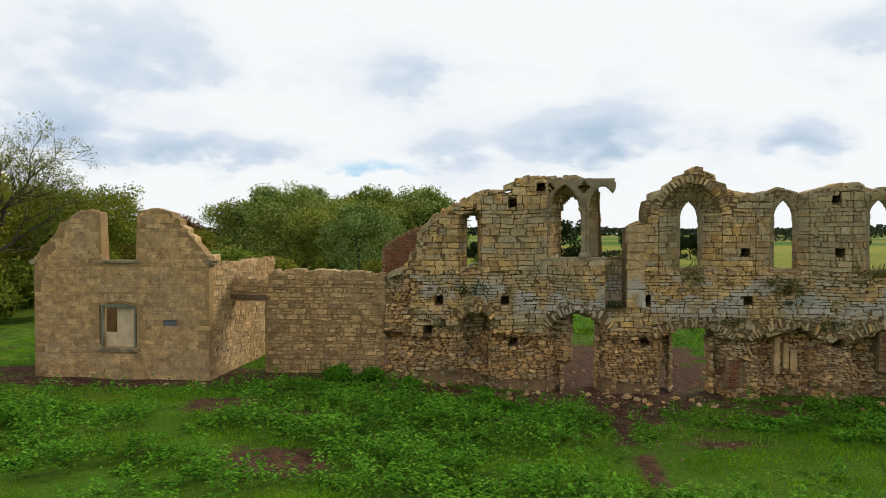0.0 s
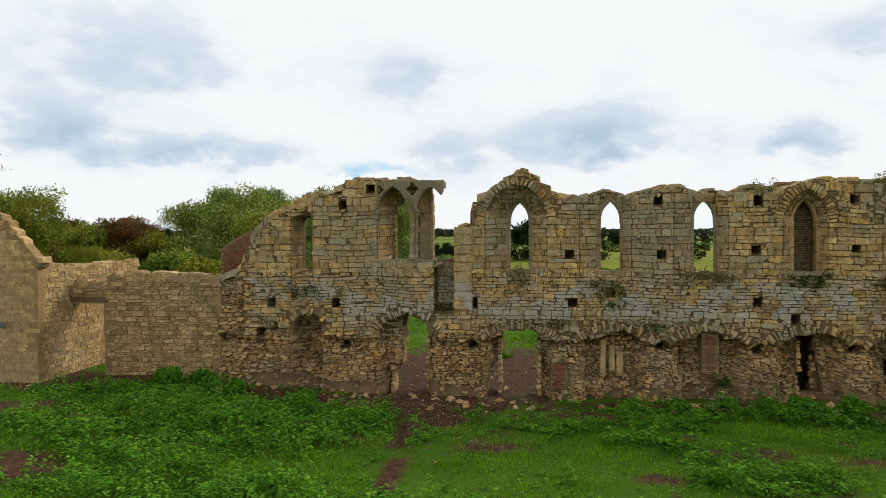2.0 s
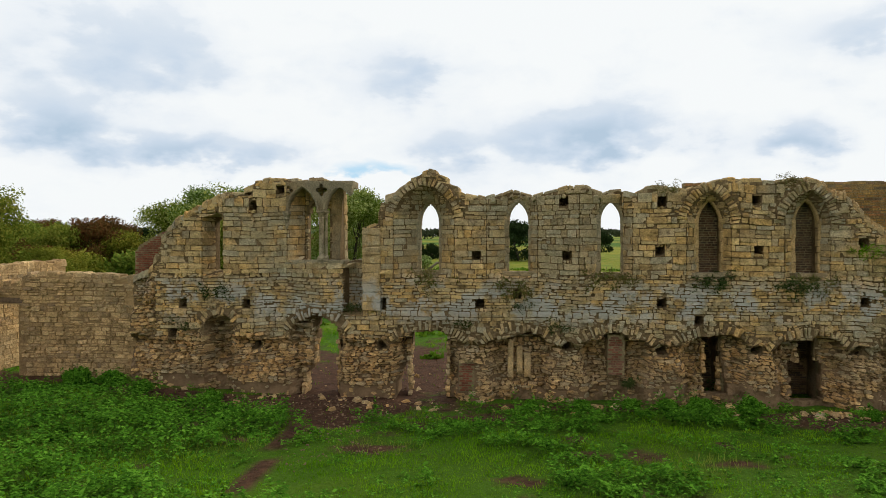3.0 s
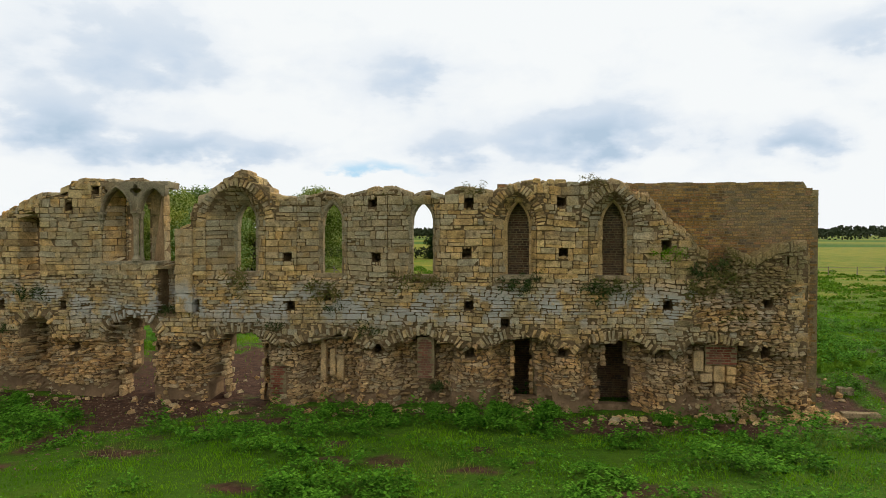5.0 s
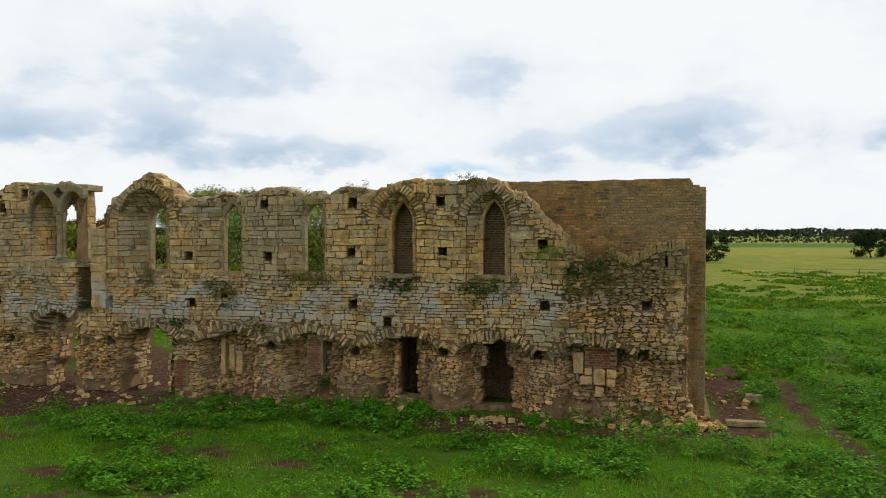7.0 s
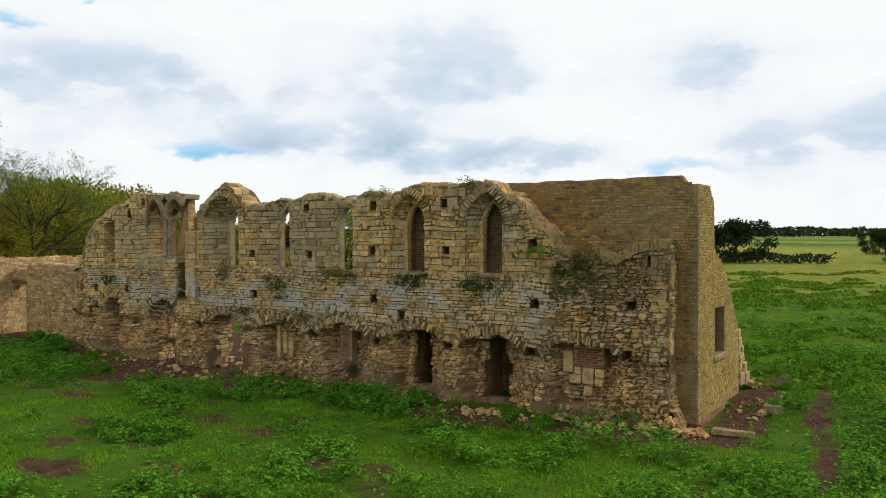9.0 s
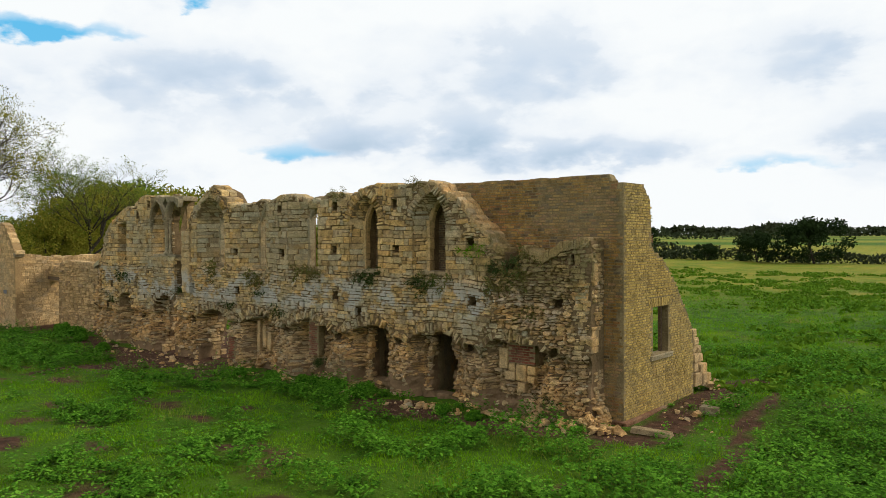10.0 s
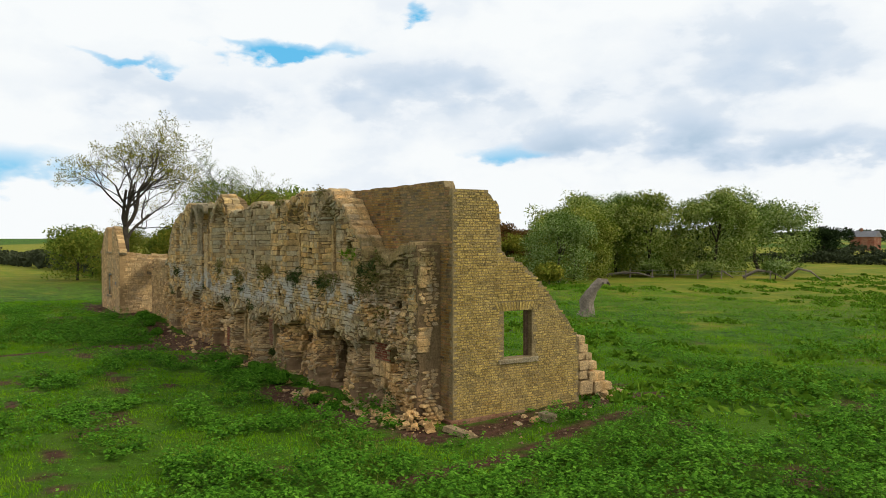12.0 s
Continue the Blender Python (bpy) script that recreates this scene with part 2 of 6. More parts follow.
M["footing"] = masonry("footing_brick", [(0.20, 0.09, 0.05), (0.26, 0.13, 0.07), (0.16, 0.08, 0.05)], False, lichen=0.3, orange=0.0, dark=0.4)
M["slate"] = plain("blue_grey_slate", (0.16, 0.16, 0.17), 0.6, 5.0, 0.3)
M["paint"] = plain("grey_green_paint", (0.17, 0.165, 0.12), 0.7, 14.0, 0.4)

# ---------------------------------------------------------------- masonry kit
class Rand:
    """Own seeded random source, one per wall."""

    def __init__(self, seed):
        self.r = np.random.default_rng(seed)

    def uni(self, a, b):
        return float(self.r.uniform(a, b))


def vnoise(x, y, seed=0):
    """Smooth value noise on a unit lattice, 0 to 1."""
    x, y = np.asarray(x, float), np.asarray(y, float)
    xi, yi = np.floor(x).astype(np.int64), np.floor(y).astype(np.int64)
    fx, fy = x - xi, y - yi
    fx, fy = fx * fx * (3 - 2 * fx), fy * fy * (3 - 2 * fy)

    def h(i, j):
        n = (i * 374761393 + j * 668265263 + seed * 974634777) & 0x7FFFFFFF
        n = ((n ^ (n >> 13)) * 1274126177) & 0x7FFFFFFF
        return ((n ^ (n >> 16)) & 0xFFFF) / 65535.0
    return (h(xi, yi) * (1 - fx) + h(xi + 1, yi) * fx) * (1 - fy) + (h(xi, yi + 1) * (1 - fx) + h(xi + 1, yi + 1) * fx) * fy


def fbm(x, y, seed=0, octaves=3):
    total, amp = 0.0, 0.5
    for k in range(octaves):
        total = total + amp * vnoise(np.asarray(x) * 2 ** k, np.asarray(y) * 2 ** k, seed + k)
        amp *= 0.5
    return total / (1 - 0.5 ** octaves)


def smooth(a, b, x):
    t = np.clip((np.asarray(x, float) - a) / (b - a), 0, 1)
    return t * t * (3 - 2 * t)


def mesh_of(name, verts, faces, mat, flat=True):
    me = bpy.data.meshes.new(name)
    me.from_pydata([tuple(v) for v in np.asarray(verts, float).tolist()], [], faces if isinstance(faces, list) else faces.tolist())
    if mat:
        me.materials.append(mat)
    me.validate()
    return me


def thing(name, label, category, at=(0, 0, 0), group="", kind=""):
    ob = new(name)
    ob.location = at
    return tagged(ob, label, category, group, kind)


def child(name, me, parent, label=""):
    ob = new(name, me)
    ob.parent = parent
    if parent is not None:
        base = parent
        off = Vector((0, 0, 0))
        while base is not None:
            off += base.location
            base = base.parent
        ob.location = -off
    return tagged(ob, label)


class Face:
    """A wall's frame: u along it, d into it, v up."""

    def __init__(self, origin, along, inward):
        self.o, self.a, self.i = np.array(origin, float), np.array(along, float), np.array(inward, float)

    def at(self, u, d, v):
        u, d, v = np.broadcast_arrays(np.asarray(u, float), np.asarray(d, float), np.asarray(v, float))
        return self.o + u[..., None] * self.a + d[..., None] * self.i + v[..., None] * np.array([0, 0, 1.0])


def core(name, face, u0, u1, v0, v1, cell, top, hole, depth, back, mat):
    """Solid wall body with openings, a shaped front and an uneven top."""
    nu, nv = max(1, round((u1 - u0) / cell)), max(1, round((v1 - v0) / cell))
    us, vs = np.linspace(u0, u1, nu + 1), np.linspace(v0, v1, nv + 1)
    U, V = np.meshgrid(us, vs, indexing="ij")
    V = np.minimum(V, np.maximum(top(U), v0 + 0.01))
    uc, vc = np.meshgrid((us[1:] + us[:-1]) / 2, (vs[1:] + vs[:-1]) / 2, indexing="ij")
    solid = (vc - 0.35 * (v1 - v0) / nv < top(uc)) & ~hole(uc, vc)
    n = (nu + 1) * (nv + 1)
    verts = np.concatenate([face.at(U, depth(U, V), V).reshape(-1, 3), face.at(U, back(U, V), V).reshape(-1, 3)])
    idx = np.arange(n).reshape(nu + 1, nv + 1)
    a, b, c, d = idx[:-1, :-1], idx[1:, :-1], idx[1:, 1:], idx[:-1, 1:]
    pad = np.zeros((nu + 2, nv + 2), bool)
    pad[1:-1, 1:-1] = solid
    quads = [np.stack([a, b, c, d], -1)[solid], np.stack([d + n, c + n, b + n, a + n], -1)[solid]]
    for p, q, nb in ((b, a, pad[1:-1, :-2]), (c, b, pad[2:, 1:-1]), (d, c, pad[1:-1, 2:]), (a, d, pad[:-2, 1:-1])):
        quads.append(np.stack([p, q, q + n, p + n], -1)[solid & ~nb])
    f = np.concatenate(quads)
    used = np.unique(f)
    remap = np.full(2 * n, -1)
    remap[used] = np.arange(len(used))
    return mesh_of(name, verts[used], remap[f], mat)


def rect_poly(ua, ub, va, vb, cut, rng, jit):
    """Eight-cornered outline of a laid stone."""
    cu, cv = min(cut, (ub - ua) * 0.35), min(cut, (vb - va) * 0.35)
    p = np.array([(ua + cu, va), (ub - cu, va), (ub, va + cv), (ub, vb - cv), (ub - cu, vb), (ua + cu, vb), (ua, vb - cv), (ua, va + cv)])
    return p + rng.r.uniform(-jit, jit, p.shape)


def block_poly(ua, ub, va, vb, rng, jit):
    return np.array([(ua, va), (ub, va), (ub, vb), (ua, vb)]) + rng.r.uniform(-jit, jit, (4, 2))


def lay(rng, u0, u1, v0, v1, hm, wm, keep, gap=0.012, cut=0.03, jit=0.012, hvar=0.35, wvar=0.5, boxes=False, bond=False, wave=0.0, spin=0.0, lost=0.0, breaks=()):
    """Courses of pieces over a rectangle; keep(u, v) tells where. breaks: upright edges (u, from, to) that no piece may cross. wave: how far courses wander; spin: degrees a stone may lie askew; lost: share fallen out."""
    rects = []
    v, row = v0, 0
    while v < v1:
        h = hm * rng.uni(1 - hvar, 1 + hvar)
        u = u0 - (rng.uni(0, wm) if not bond else (row % 2) * wm * 0.5)
        while u < u1:
            w = wm * rng.uni(1 - wvar, 1 + wvar)
            if not bond and rng.uni(0, 1) < 0.22 and h > hm * 1.05:
                m = h * rng.uni(0.4, 0.6)
                rects += [(u, u + w, v, v + m), (u, u + w, v + m, v + h)]
            else:
                rects.append((u, u + w, v, v + h))
            u += w
        v += h
        row += 1
    for edge, low, high in breaks:
        parted = []
        for a, b, c, d in rects:
            if c < high and d > low and a + 0.03 < edge < b - 0.03:
                parted += [(a, edge, c, d), (edge, b, c, d)]
            else:
                parted.append((a, b, c, d))
        rects = parted
    q = np.array(rects)

    def bend(uu, vv):
        return vv + wave * 2 * (fbm(np.asarray(uu) * 0.55, np.asarray(vv) * 0.3, 17) - 0.5) + wave * 0.5 * (vnoise(np.asarray(uu) * 2.1, np.asarray(vv) * 1.0, 18) - 0.5)

    du, dv = q[:, 1] - q[:, 0], q[:, 3] - q[:, 2]
    ok = rng.r.uniform(0, 1, len(q)) >= lost
    for fu, fv in ((0.5, 0.5), (0.12, 0.2), (0.88, 0.2), (0.12, 0.8), (0.88, 0.8)):
        uu = q[:, 0] + fu * du
        ok &= keep(uu, bend(uu, q[:, 2] + fv * dv))
    polys = []
    for ua, ub, va, vb in q[ok]:
        if boxes:
            p = block_poly(ua + gap, ub - gap, va + gap, vb - gap, rng, jit)
        else:
            p = rect_poly(ua + gap, ub - gap, va + gap, vb - gap, cut, rng, jit)
        if spin:
            a, c = radians(rng.uni(-spin, spin)), p.mean(0)
            p = c + (p - c) @ np.array([[math.cos(a), math.sin(a)], [-math.sin(a), math.cos(a)]])
        if wave:
            p[:, 1] = bend(p[:, 0], p[:, 1])
        polys.append(p)
    return polys


def taken(polys, u0, u1, v0, v1, cell=0.03):
    """Tells which places are already covered by pieces."""
    nu, nv = int((u1 - u0) / cell) + 2, int((v1 - v0) / cell) + 2
    grid = np.zeros((nu, nv), bool)
    for p in polys:
        a, b = p.min(0), p.max(0)
        i0, i1 = int((a[0] + 0.03 - u0) / cell), int((b[0] - 0.03 - u0) / cell) + 1
        j0, j1 = int((a[1] + 0.03 - v0) / cell), int((b[1] - 0.03 - v0) / cell) + 1
        grid[max(i0, 0):max(i1, 0), max(j0, 0):max(j1, 0)] = True

    def covered(u, v):
        i = np.clip(((np.asarray(u) - u0) / cell).astype(int), 0, nu - 1)
        j = np.clip(((np.asarray(v) - v0) / cell).astype(int), 0, nv - 1)
        return grid[i, j]
    return covered


def stones(face, polys, depth, rng, proud, rough, sink=0.09, inset=0.82):
    """Solid pieces on a wall's front: list of (verts, faces, centre)."""
    made = []
    for n in sorted({len(p) for p in polys}):
        poly = np.array([p for p in polys if len(p) == n])
        c = poly.mean(1, keepdims=True)
        inner = c + (poly - c) * inset
        mid = c + (poly - c) * (inset + 1) / 2 * 1.02
        d0, d1 = depth(poly[..., 0], poly[..., 1]), depth(inner[..., 0], inner[..., 1])
        k = len(poly)
        out_ = rng.r.uniform(0.3, 1.0, (k, 1)) * proud
        tilt = rng.r.uniform(-rough, rough, (k, 1, 2))
        lean = ((inner - c) * tilt).sum(-1)
        ring0 = face.at(poly[..., 0], d0 + sink, poly[..., 1])
        ring1 = face.at(mid[..., 0], d0 * 0.5 + d1 * 0.5 - out_ * 0.55, mid[..., 1])
        ring2 = face.at(inner[..., 0], d1 - out_ - lean + rng.r.uniform(-rough, rough, (k, n)) * 0.03, inner[..., 1])
        allv = np.concatenate([ring0, ring1, ring2], 1)
        faces = [tuple(range(2 * n, 3 * n))]
        for i in range(n):
            j = (i + 1) % n
            faces += [(i, j, n + j, n + i), (n + i, n + j, 2 * n + j, 2 * n + i)]
        made += [(allv[i], faces, c[i, 0]) for i in range(k)]
    return made


def place(made, parent, name, mat, near_u, label="", limit=300):
    """The pieces nearest to a place along the wall become single parts; the rest one joined part."""
    order = sorted(range(len(made)), key=lambda i: abs(made[i][2][0] - near_u))
    for i in order[:limit]:
        v, f, _ = made[i]
        c = v.mean(0)
        ob = child(name, mesh_of(name, v - c, f, M[mat + "_one"]), parent)
        ob.location = Vector(c) + ob.location
    rest = order[limit:]
    if rest:
        vs, fs, n = [], [], 0
        for i in rest:
            v, f, _ = made[i]
            vs.append(v)
            fs += [tuple(k + n for k in q) for q in f]
            n += len(v)
        tagged(child(name + "_work", mesh_of(name + "_work", np.concatenate(vs), fs, M[mat]), parent, label), kind="stuff")


def lancet(u, v, uc, half, sill, spring, apex):
    """Signed distance to a pointed-arch outline, negative inside."""
    hh = apex - spring
    r = (half * half + hh * hh) / (2 * half)
    au = np.abs(np.asarray(u, float) - uc)
    v = np.asarray(v, float)
    s = np.where(v < spring, au - half, np.hypot(au + (r - half), v - spring) - r)
    return np.maximum(s, sill - v)


def lancet_ring(uc, half, spring, apex, inner, outer, count, rng, wobble=0.01, splay=(0.0, 0.0)):
    """Wedge stones round a pointed arch, widened to the west and east by its splay."""
    hh = apex - spring
    polys = []
    for side, wider in zip((-1, 1), splay):
        wide = half + wider
        r = (wide * wide + hh * hh) / (2 * wide)
        end = math.atan2(hh, r - wide)
        cx = uc - side * (r - wide)
        for k in range(count):
            a0, a1 = end * (k + 0.06) / count, end * (k + 0.94) / count
            o = outer * rng.uni(0.85, 1.12)
            pts = [(cx + side * (r + q) * math.cos(a), spring + (r + q) * math.sin(a)) for q, a in ((inner, a0), (o, a0), (o, a1), (inner, a1))]
            pts = np.array(pts if side > 0 else pts[::-1]) + rng.r.uniform(-wobble, wobble, (4, 2))
            polys.append(pts)
    return polys


def arc_ring(uc, vc, radius, a0, a1, length, count, rng, wobble=0.015):
    """Thin upright stones along a segmental arch; angles in degrees from the crown."""
    polys = []
    for k in range(count):
        b0, b1 = radians(a0 + (a1 - a0) * (k + 0.06) / count), radians(a0 + (a1 - a0) * (k + 0.94) / count)
        o = radius + length * rng.uni(0.55, 1.25)
        i = radius + rng.uni(-0.07, 0.06)
        polys.append(np.array([(uc + i * math.sin(b0), vc + i * math.cos(b0)), (uc + i * math.sin(b1), vc + i * math.cos(b1)), (uc + o * math.sin(b1), vc + o * math.cos(b1)), (uc + o * math.sin(b0), vc + o * math.cos(b0))]) + rng.r.uniform(-wobble, wobble, (4, 2)))
    return polys


def bm_mesh(name, bm, mat, bevel=0.0):
    if bevel:
        bmesh.ops.bevel(bm, geom=bm.edges[:], offset=bevel, segments=2, affect="EDGES", profile=0.6)
    me = bpy.data.meshes.new(name)
    bm.to_mesh(me)
    bm.free()
    if mat:
        me.materials.append(mat)
    return me


def box_bm(x0, x1, y0, y1, z0, z1, bm=None):
    bm = bm or bmesh.new()
    r = bmesh.ops.create_cube(bm, size=1.0)
    bmesh.ops.transform(bm, matrix=Matrix.Translation(((x0 + x1) / 2, (y0 + y1) / 2, (z0 + z1) / 2)) @ Matrix.Diagonal((x1 - x0, y1 - y0, z1 - z0, 1)), verts=r["verts"])
    return bm


def worn_box(name, x0, x1, y0, y1, z0, z1, mat, bevel=0.018, rough=0.015, seed=1):
    """A squared block with worn arrises, not quite true."""
    r = np.random.default_rng(seed)
    bm = box_bm(x0, x1, y0, y1, z0, z1)
    j = min(rough, 0.02)
    for v in bm.verts:
        v.co += Vector(r.uniform(-j, j, 3).tolist())
    b = min(bevel * (0.7 + 0.6 * r.uniform()), 0.2 * min(x1 - x0, y1 - y0, z1 - z0))
    bmesh.ops.bevel(bm, geom=bm.edges[:], offset=b, segments=2, affect="EDGES", profile=0.6)
    for v in bm.verts:
        v.co += Vector(r.uniform(-j * 0.3, j * 0.3, 3).tolist())
    return bm_mesh(name, bm, mat, 0.0)

# ---------------------------------------------------------------- the ruined hall
def capping(name, face, top, u0, u1, d0, d1, rng, mat, parent, wm=0.4, high=0.13, skip=None, label="", steep=0.45, front=None):
    """Rough stones lying along a wall's top."""
    vs, fs, n, u = [], [], 0, u0
    while u < u1:
        w = wm * rng.uni(0.5, 1.4)
        if skip is None or not skip(u + w / 2):
            z = float(np.min(top(np.array([u, u + w / 2, u + w]))))
            za, zb = float(top(np.array([u]))[0]), float(top(np.array([u + w]))[0])
            if abs(za - zb) < steep:
                mid_z = (za + zb) / 2
                za, zb = mid_z + max(-0.05, min(0.05, za - mid_z)), mid_z + max(-0.05, min(0.05, zb - mid_z))
                h = high * rng.uni(0.5, 1.4)
                da = d0 if front is None else max(d0, float(front(np.array([u + w / 2]), np.array([z - 0.08]))[0]))
                k = max(1, int(round((d1 - da) / 0.45)))
                for j in range(k):
                    a, b = da + (d1 - da) * j / k, da + (d1 - da) * (j + 1) / k
                    pts = []
                    for lift, sh in ((-0.14, 0.0), (h * 0.7, 0.01), (h, 0.035)):
                        for (uu, dd, zz) in ((u + sh, a + sh, za), (u + w - sh, a + sh, zb), (u + w - sh, b - sh, zb), (u + sh, b - sh, za)):
                            pts.append(face.at(uu + rng.uni(-0.02, 0.02), dd + rng.uni(-0.03, 0.03), zz + lift + rng.uni(-0.012, 0.012)))
                    vs.append(np.array(pts))
                    q = [(8, 9, 10, 11)]
                    for s in (0, 4):
                        q += [(s + i, s + (i + 1) % 4, s + 4 + (i + 1) % 4, s + 4 + i) for i in range(4)]
                    fs += [tuple(i + n for i in f) for f in q]
                    n += 12
        u += w
    if vs:
        return tagged(child(name, mesh_of(name, np.concatenate(vs), fs, M[mat]), parent, label), kind="stuff")


def sweep_arch(name, face, uc, half, sill, spring, apex, d0, d1, w_in, w_out, mat, parent, label="", part=1.0):
    """A dressed surround: jambs and pointed head, with a chamfer."""
    hh = apex - spring
    r = (half * half + hh * hh) / (2 * half)
    end = math.atan2(hh, r - half)
    path = [(-half, sill, -1.0, 0.0), (-half, (sill + spring) / 2, -1.0, 0.0)]
    path += [((r - half) - r * math.cos(end * k / 8), spring + r * math.sin(end * k / 8), -math.cos(end * k / 8), math.sin(end * k / 8)) for k in range(9)]
    right = [(-x, z, -nx, nz) for x, z, nx, nz in path[::-1][1:]]
    path[-1] = (0.0, apex, 0.0, 1.0)
    path += right
    path = path[:max(3, int(len(path) * part))]
    vs, fs = [], []
    prof = [(w_in, d0 + 0.06), (w_in + 0.05, d0), (w_out, d0), (w_out, d1), (w_in, d1)]
    for x, z, nx, nz in path:
        for w, d in prof:
            vs.append(face.at(uc + x + nx * w, d, z + nz * w))
    p = len(prof)
    for k in range(len(path) - 1):
        for i in range(p):
            j = (i + 1) % p
            fs.append((k * p + i, k * p + j, (k + 1) * p + j, (k + 1) * p + i))
    return child(name, mesh_of(name, np.array(vs), fs, M[mat]), parent, label)


FRONT = 24.6
hall_face = Face((0, FRONT, 0), (1, 0, 0), (0, 1, 0))
# centre, half width, sill, springing, apex, splay to the west and east, apex of the inner arch, depth of the frame
WINDOWS = [(-2.08, 0.17, 4.28, 5.95, 6.12, (0.22, 0.22), 6.32, 0.85), (5.44, 0.33, 4.30, 5.95, 6.62, (0.82, 0.58), 7.14, 0.80), (8.48, 0.34, 4.28, 5.98, 6.62, (0.72, 0.28), 8.3, 0.60), (11.51, 0.35, 4.26, 5.98, 6.62, (0.72, 0.28), 8.3, 0.60), (14.62, 0.36, 4.28, 5.85, 6.62, (0.44, 0.22), 6.90, 0.48), (17.6, 0.36, 4.28, 5.85, 6.62, (0.44, 0.22), 6.90, 0.48)]


def embrasure_edge(u, v, window, share):
    """Signed distance to the reveal's outline, a share of the way from frame to face."""
    uc, half, sill, spring, apex, (west, east), apex_in, _ = window
    top = apex + share * (apex_in - apex)
    return np.where(np.asarray(u) < uc, lancet(u, v, uc, half + share * west, -50.0, spring, top), lancet(u, v, uc, half + share * east, -50.0, spring, top))


BAYS = [(-1.88, 2.72, 0.60), (1.62, 2.66, 1.0), (5.42, 2.30, 1.2), (8.52, 2.30, 1.15), (11.62, 2.32, 1.15), (14.72, 2.34, 1.15), (17.68, 2.26, 1.2), (20.72, 2.24, 1.15)]
HOLES = [(-3.18, 3.15), (-0.87, 3.17), (3.89, 3.18), (7.2, 3.21), (8.44, 3.56), (3.9, 1.78), (10.06, 1.85), (-0.56, 1.71), (-3.58, 2.06), (-0.61, 6.53), (7.09, 4.81), (9.94, 6.56), (10.06, 4.8), (13.06, 6.55), (13.0, 4.96), (15.97, 6.56), (16.03, 5.02), (13.06, 3.29), (14.22, 2.73), (13.08, 1.76), (16.03, 1.84), (19.21, 3.37), (22.21, 3.44), (19.01, 1.85), (22.11, 1.97), (19.16, 5.23), (22.85, 4.72), (0.36, 7.05)]
WEST_TOP = [(-5.15, 3.95), (-4.45, 4.2), (-4.2, 4.6), (-4.0, 5.2), (-3.5, 5.92), (-3.1, 6.17), (-2.17, 6.64), (-1.6, 6.9), (-0.75, 6.88), (-0.62, 6.95), (-0.58, 7.31), (1.64, 7.45), (2.42, 7.25), (2.43, 4.62), (3.22, 4.62), (3.24, 5.68), (3.78, 5.85), (3.82, 6.6), (4.26, 6.7), (4.74, 7.2), (5.4, 7.6), (5.69, 7.58), (6.06, 7.36), (6.44, 6.87)]
EAST_TOP = [(7.0, 6.72), (7.55, 6.68), (8.0, 6.85), (8.4, 6.95), (8.84, 6.74), (9.4, 6.85), (10.0, 7.03), (10.8, 6.98), (11.0, 6.8), (11.7, 6.92), (12.3, 6.76), (12.45, 6.97), (13.1, 7.0), (13.75, 6.87), (14.5, 7.13), (14.82, 7.22), (16.5, 7.12), (17.2, 7.24), (17.8, 7.1), (18.13, 6.84), (18.5, 6.72), (18.72, 6.55), (18.95, 6.36), (19.33, 5.87), (19.6, 5.7), (19.9, 5.46), (20.1, 5.06), (20.42, 4.98), (20.46, 4.3), (20.98, 4.26), (21.02, 5.0), (21.3, 4.98), (21.7, 4.74), (22.2, 5.02), (22.5, 5.13), (23.0, 5.24), (23.3, 5.28)]
_tops = np.array(WEST_TOP + EAST_TOP)


def hall_top(u):
    u = np.asarray(u, float)
    return np.interp(u, _tops[:, 0], _tops[:, 1]) + 0.09 * (vnoise(u * 5.0, u * 0 + 3.3, 5) - 0.5)


def bay_curve(u, bay):
    uc, crown, half = bay
    rise = 0.42
    r = (half * half + rise * rise) / (2 * rise)
    return crown - r + np.sqrt(np.maximum(r * r - (u - uc) ** 2, 0.0))


def hall_hole(u, v):
    u, v = np.asarray(u, float), np.asarray(v, float)
    h = np.zeros(u.shape, bool)
    for uc, half, sill, spring, apex, *_ in WINDOWS:
        h |= lancet(u, v, uc, half, sill, spring, apex) < 0
    h |= lancet(u, v, 1.50, 0.38, 4.62, 6.2, 6.76) < 0
    rag = 0.22 * (fbm(u * 2.6, v * 2.6, 45) - 0.5)
    h |= (u > 1.42 + rag - 0.55 * smooth(1.15, 0.2, v)) & (u < 2.28 + 0.5 * rag) & (v < bay_curve(u, BAYS[1]) - 0.03) & (v > -1)
    h |= (u > 4.86 + rag - 0.5 * smooth(1.7, 0.5, v)) & (u < 6.10 + 0.6 * rag) & (v < bay_curve(u, BAYS[2]) - 0.02)
    h |= (u > 14.46 + rag * 0.7) & (u < 15.02 + 0.2 * smooth(1.6, 0.9, v) + rag) & (v > 0.35) & (v < 2.2)
    h |= (np.abs(u - 17.66) < 0.30 + 0.20 * smooth(1.75, 1.2, v) + rag) & (v > 0.15) & (v < 2.16)
    return h


def hall_back(u, v):
    u, v = np.asarray(u, float), np.asarray(v, float)
    back = np.where(u < 13.9, 1.15, 0.87)
    for uc, half, sill, spring, apex, _, _, deep in WINDOWS[:4]:        # outer splay behind the frame
        back = np.where((v > sill - 0.05) & (np.abs(u - uc) < half + 0.35), np.minimum(back, deep + 0.16 + np.clip(np.abs(u - uc) - half, 0, 1) * 0.8), back)
    return back


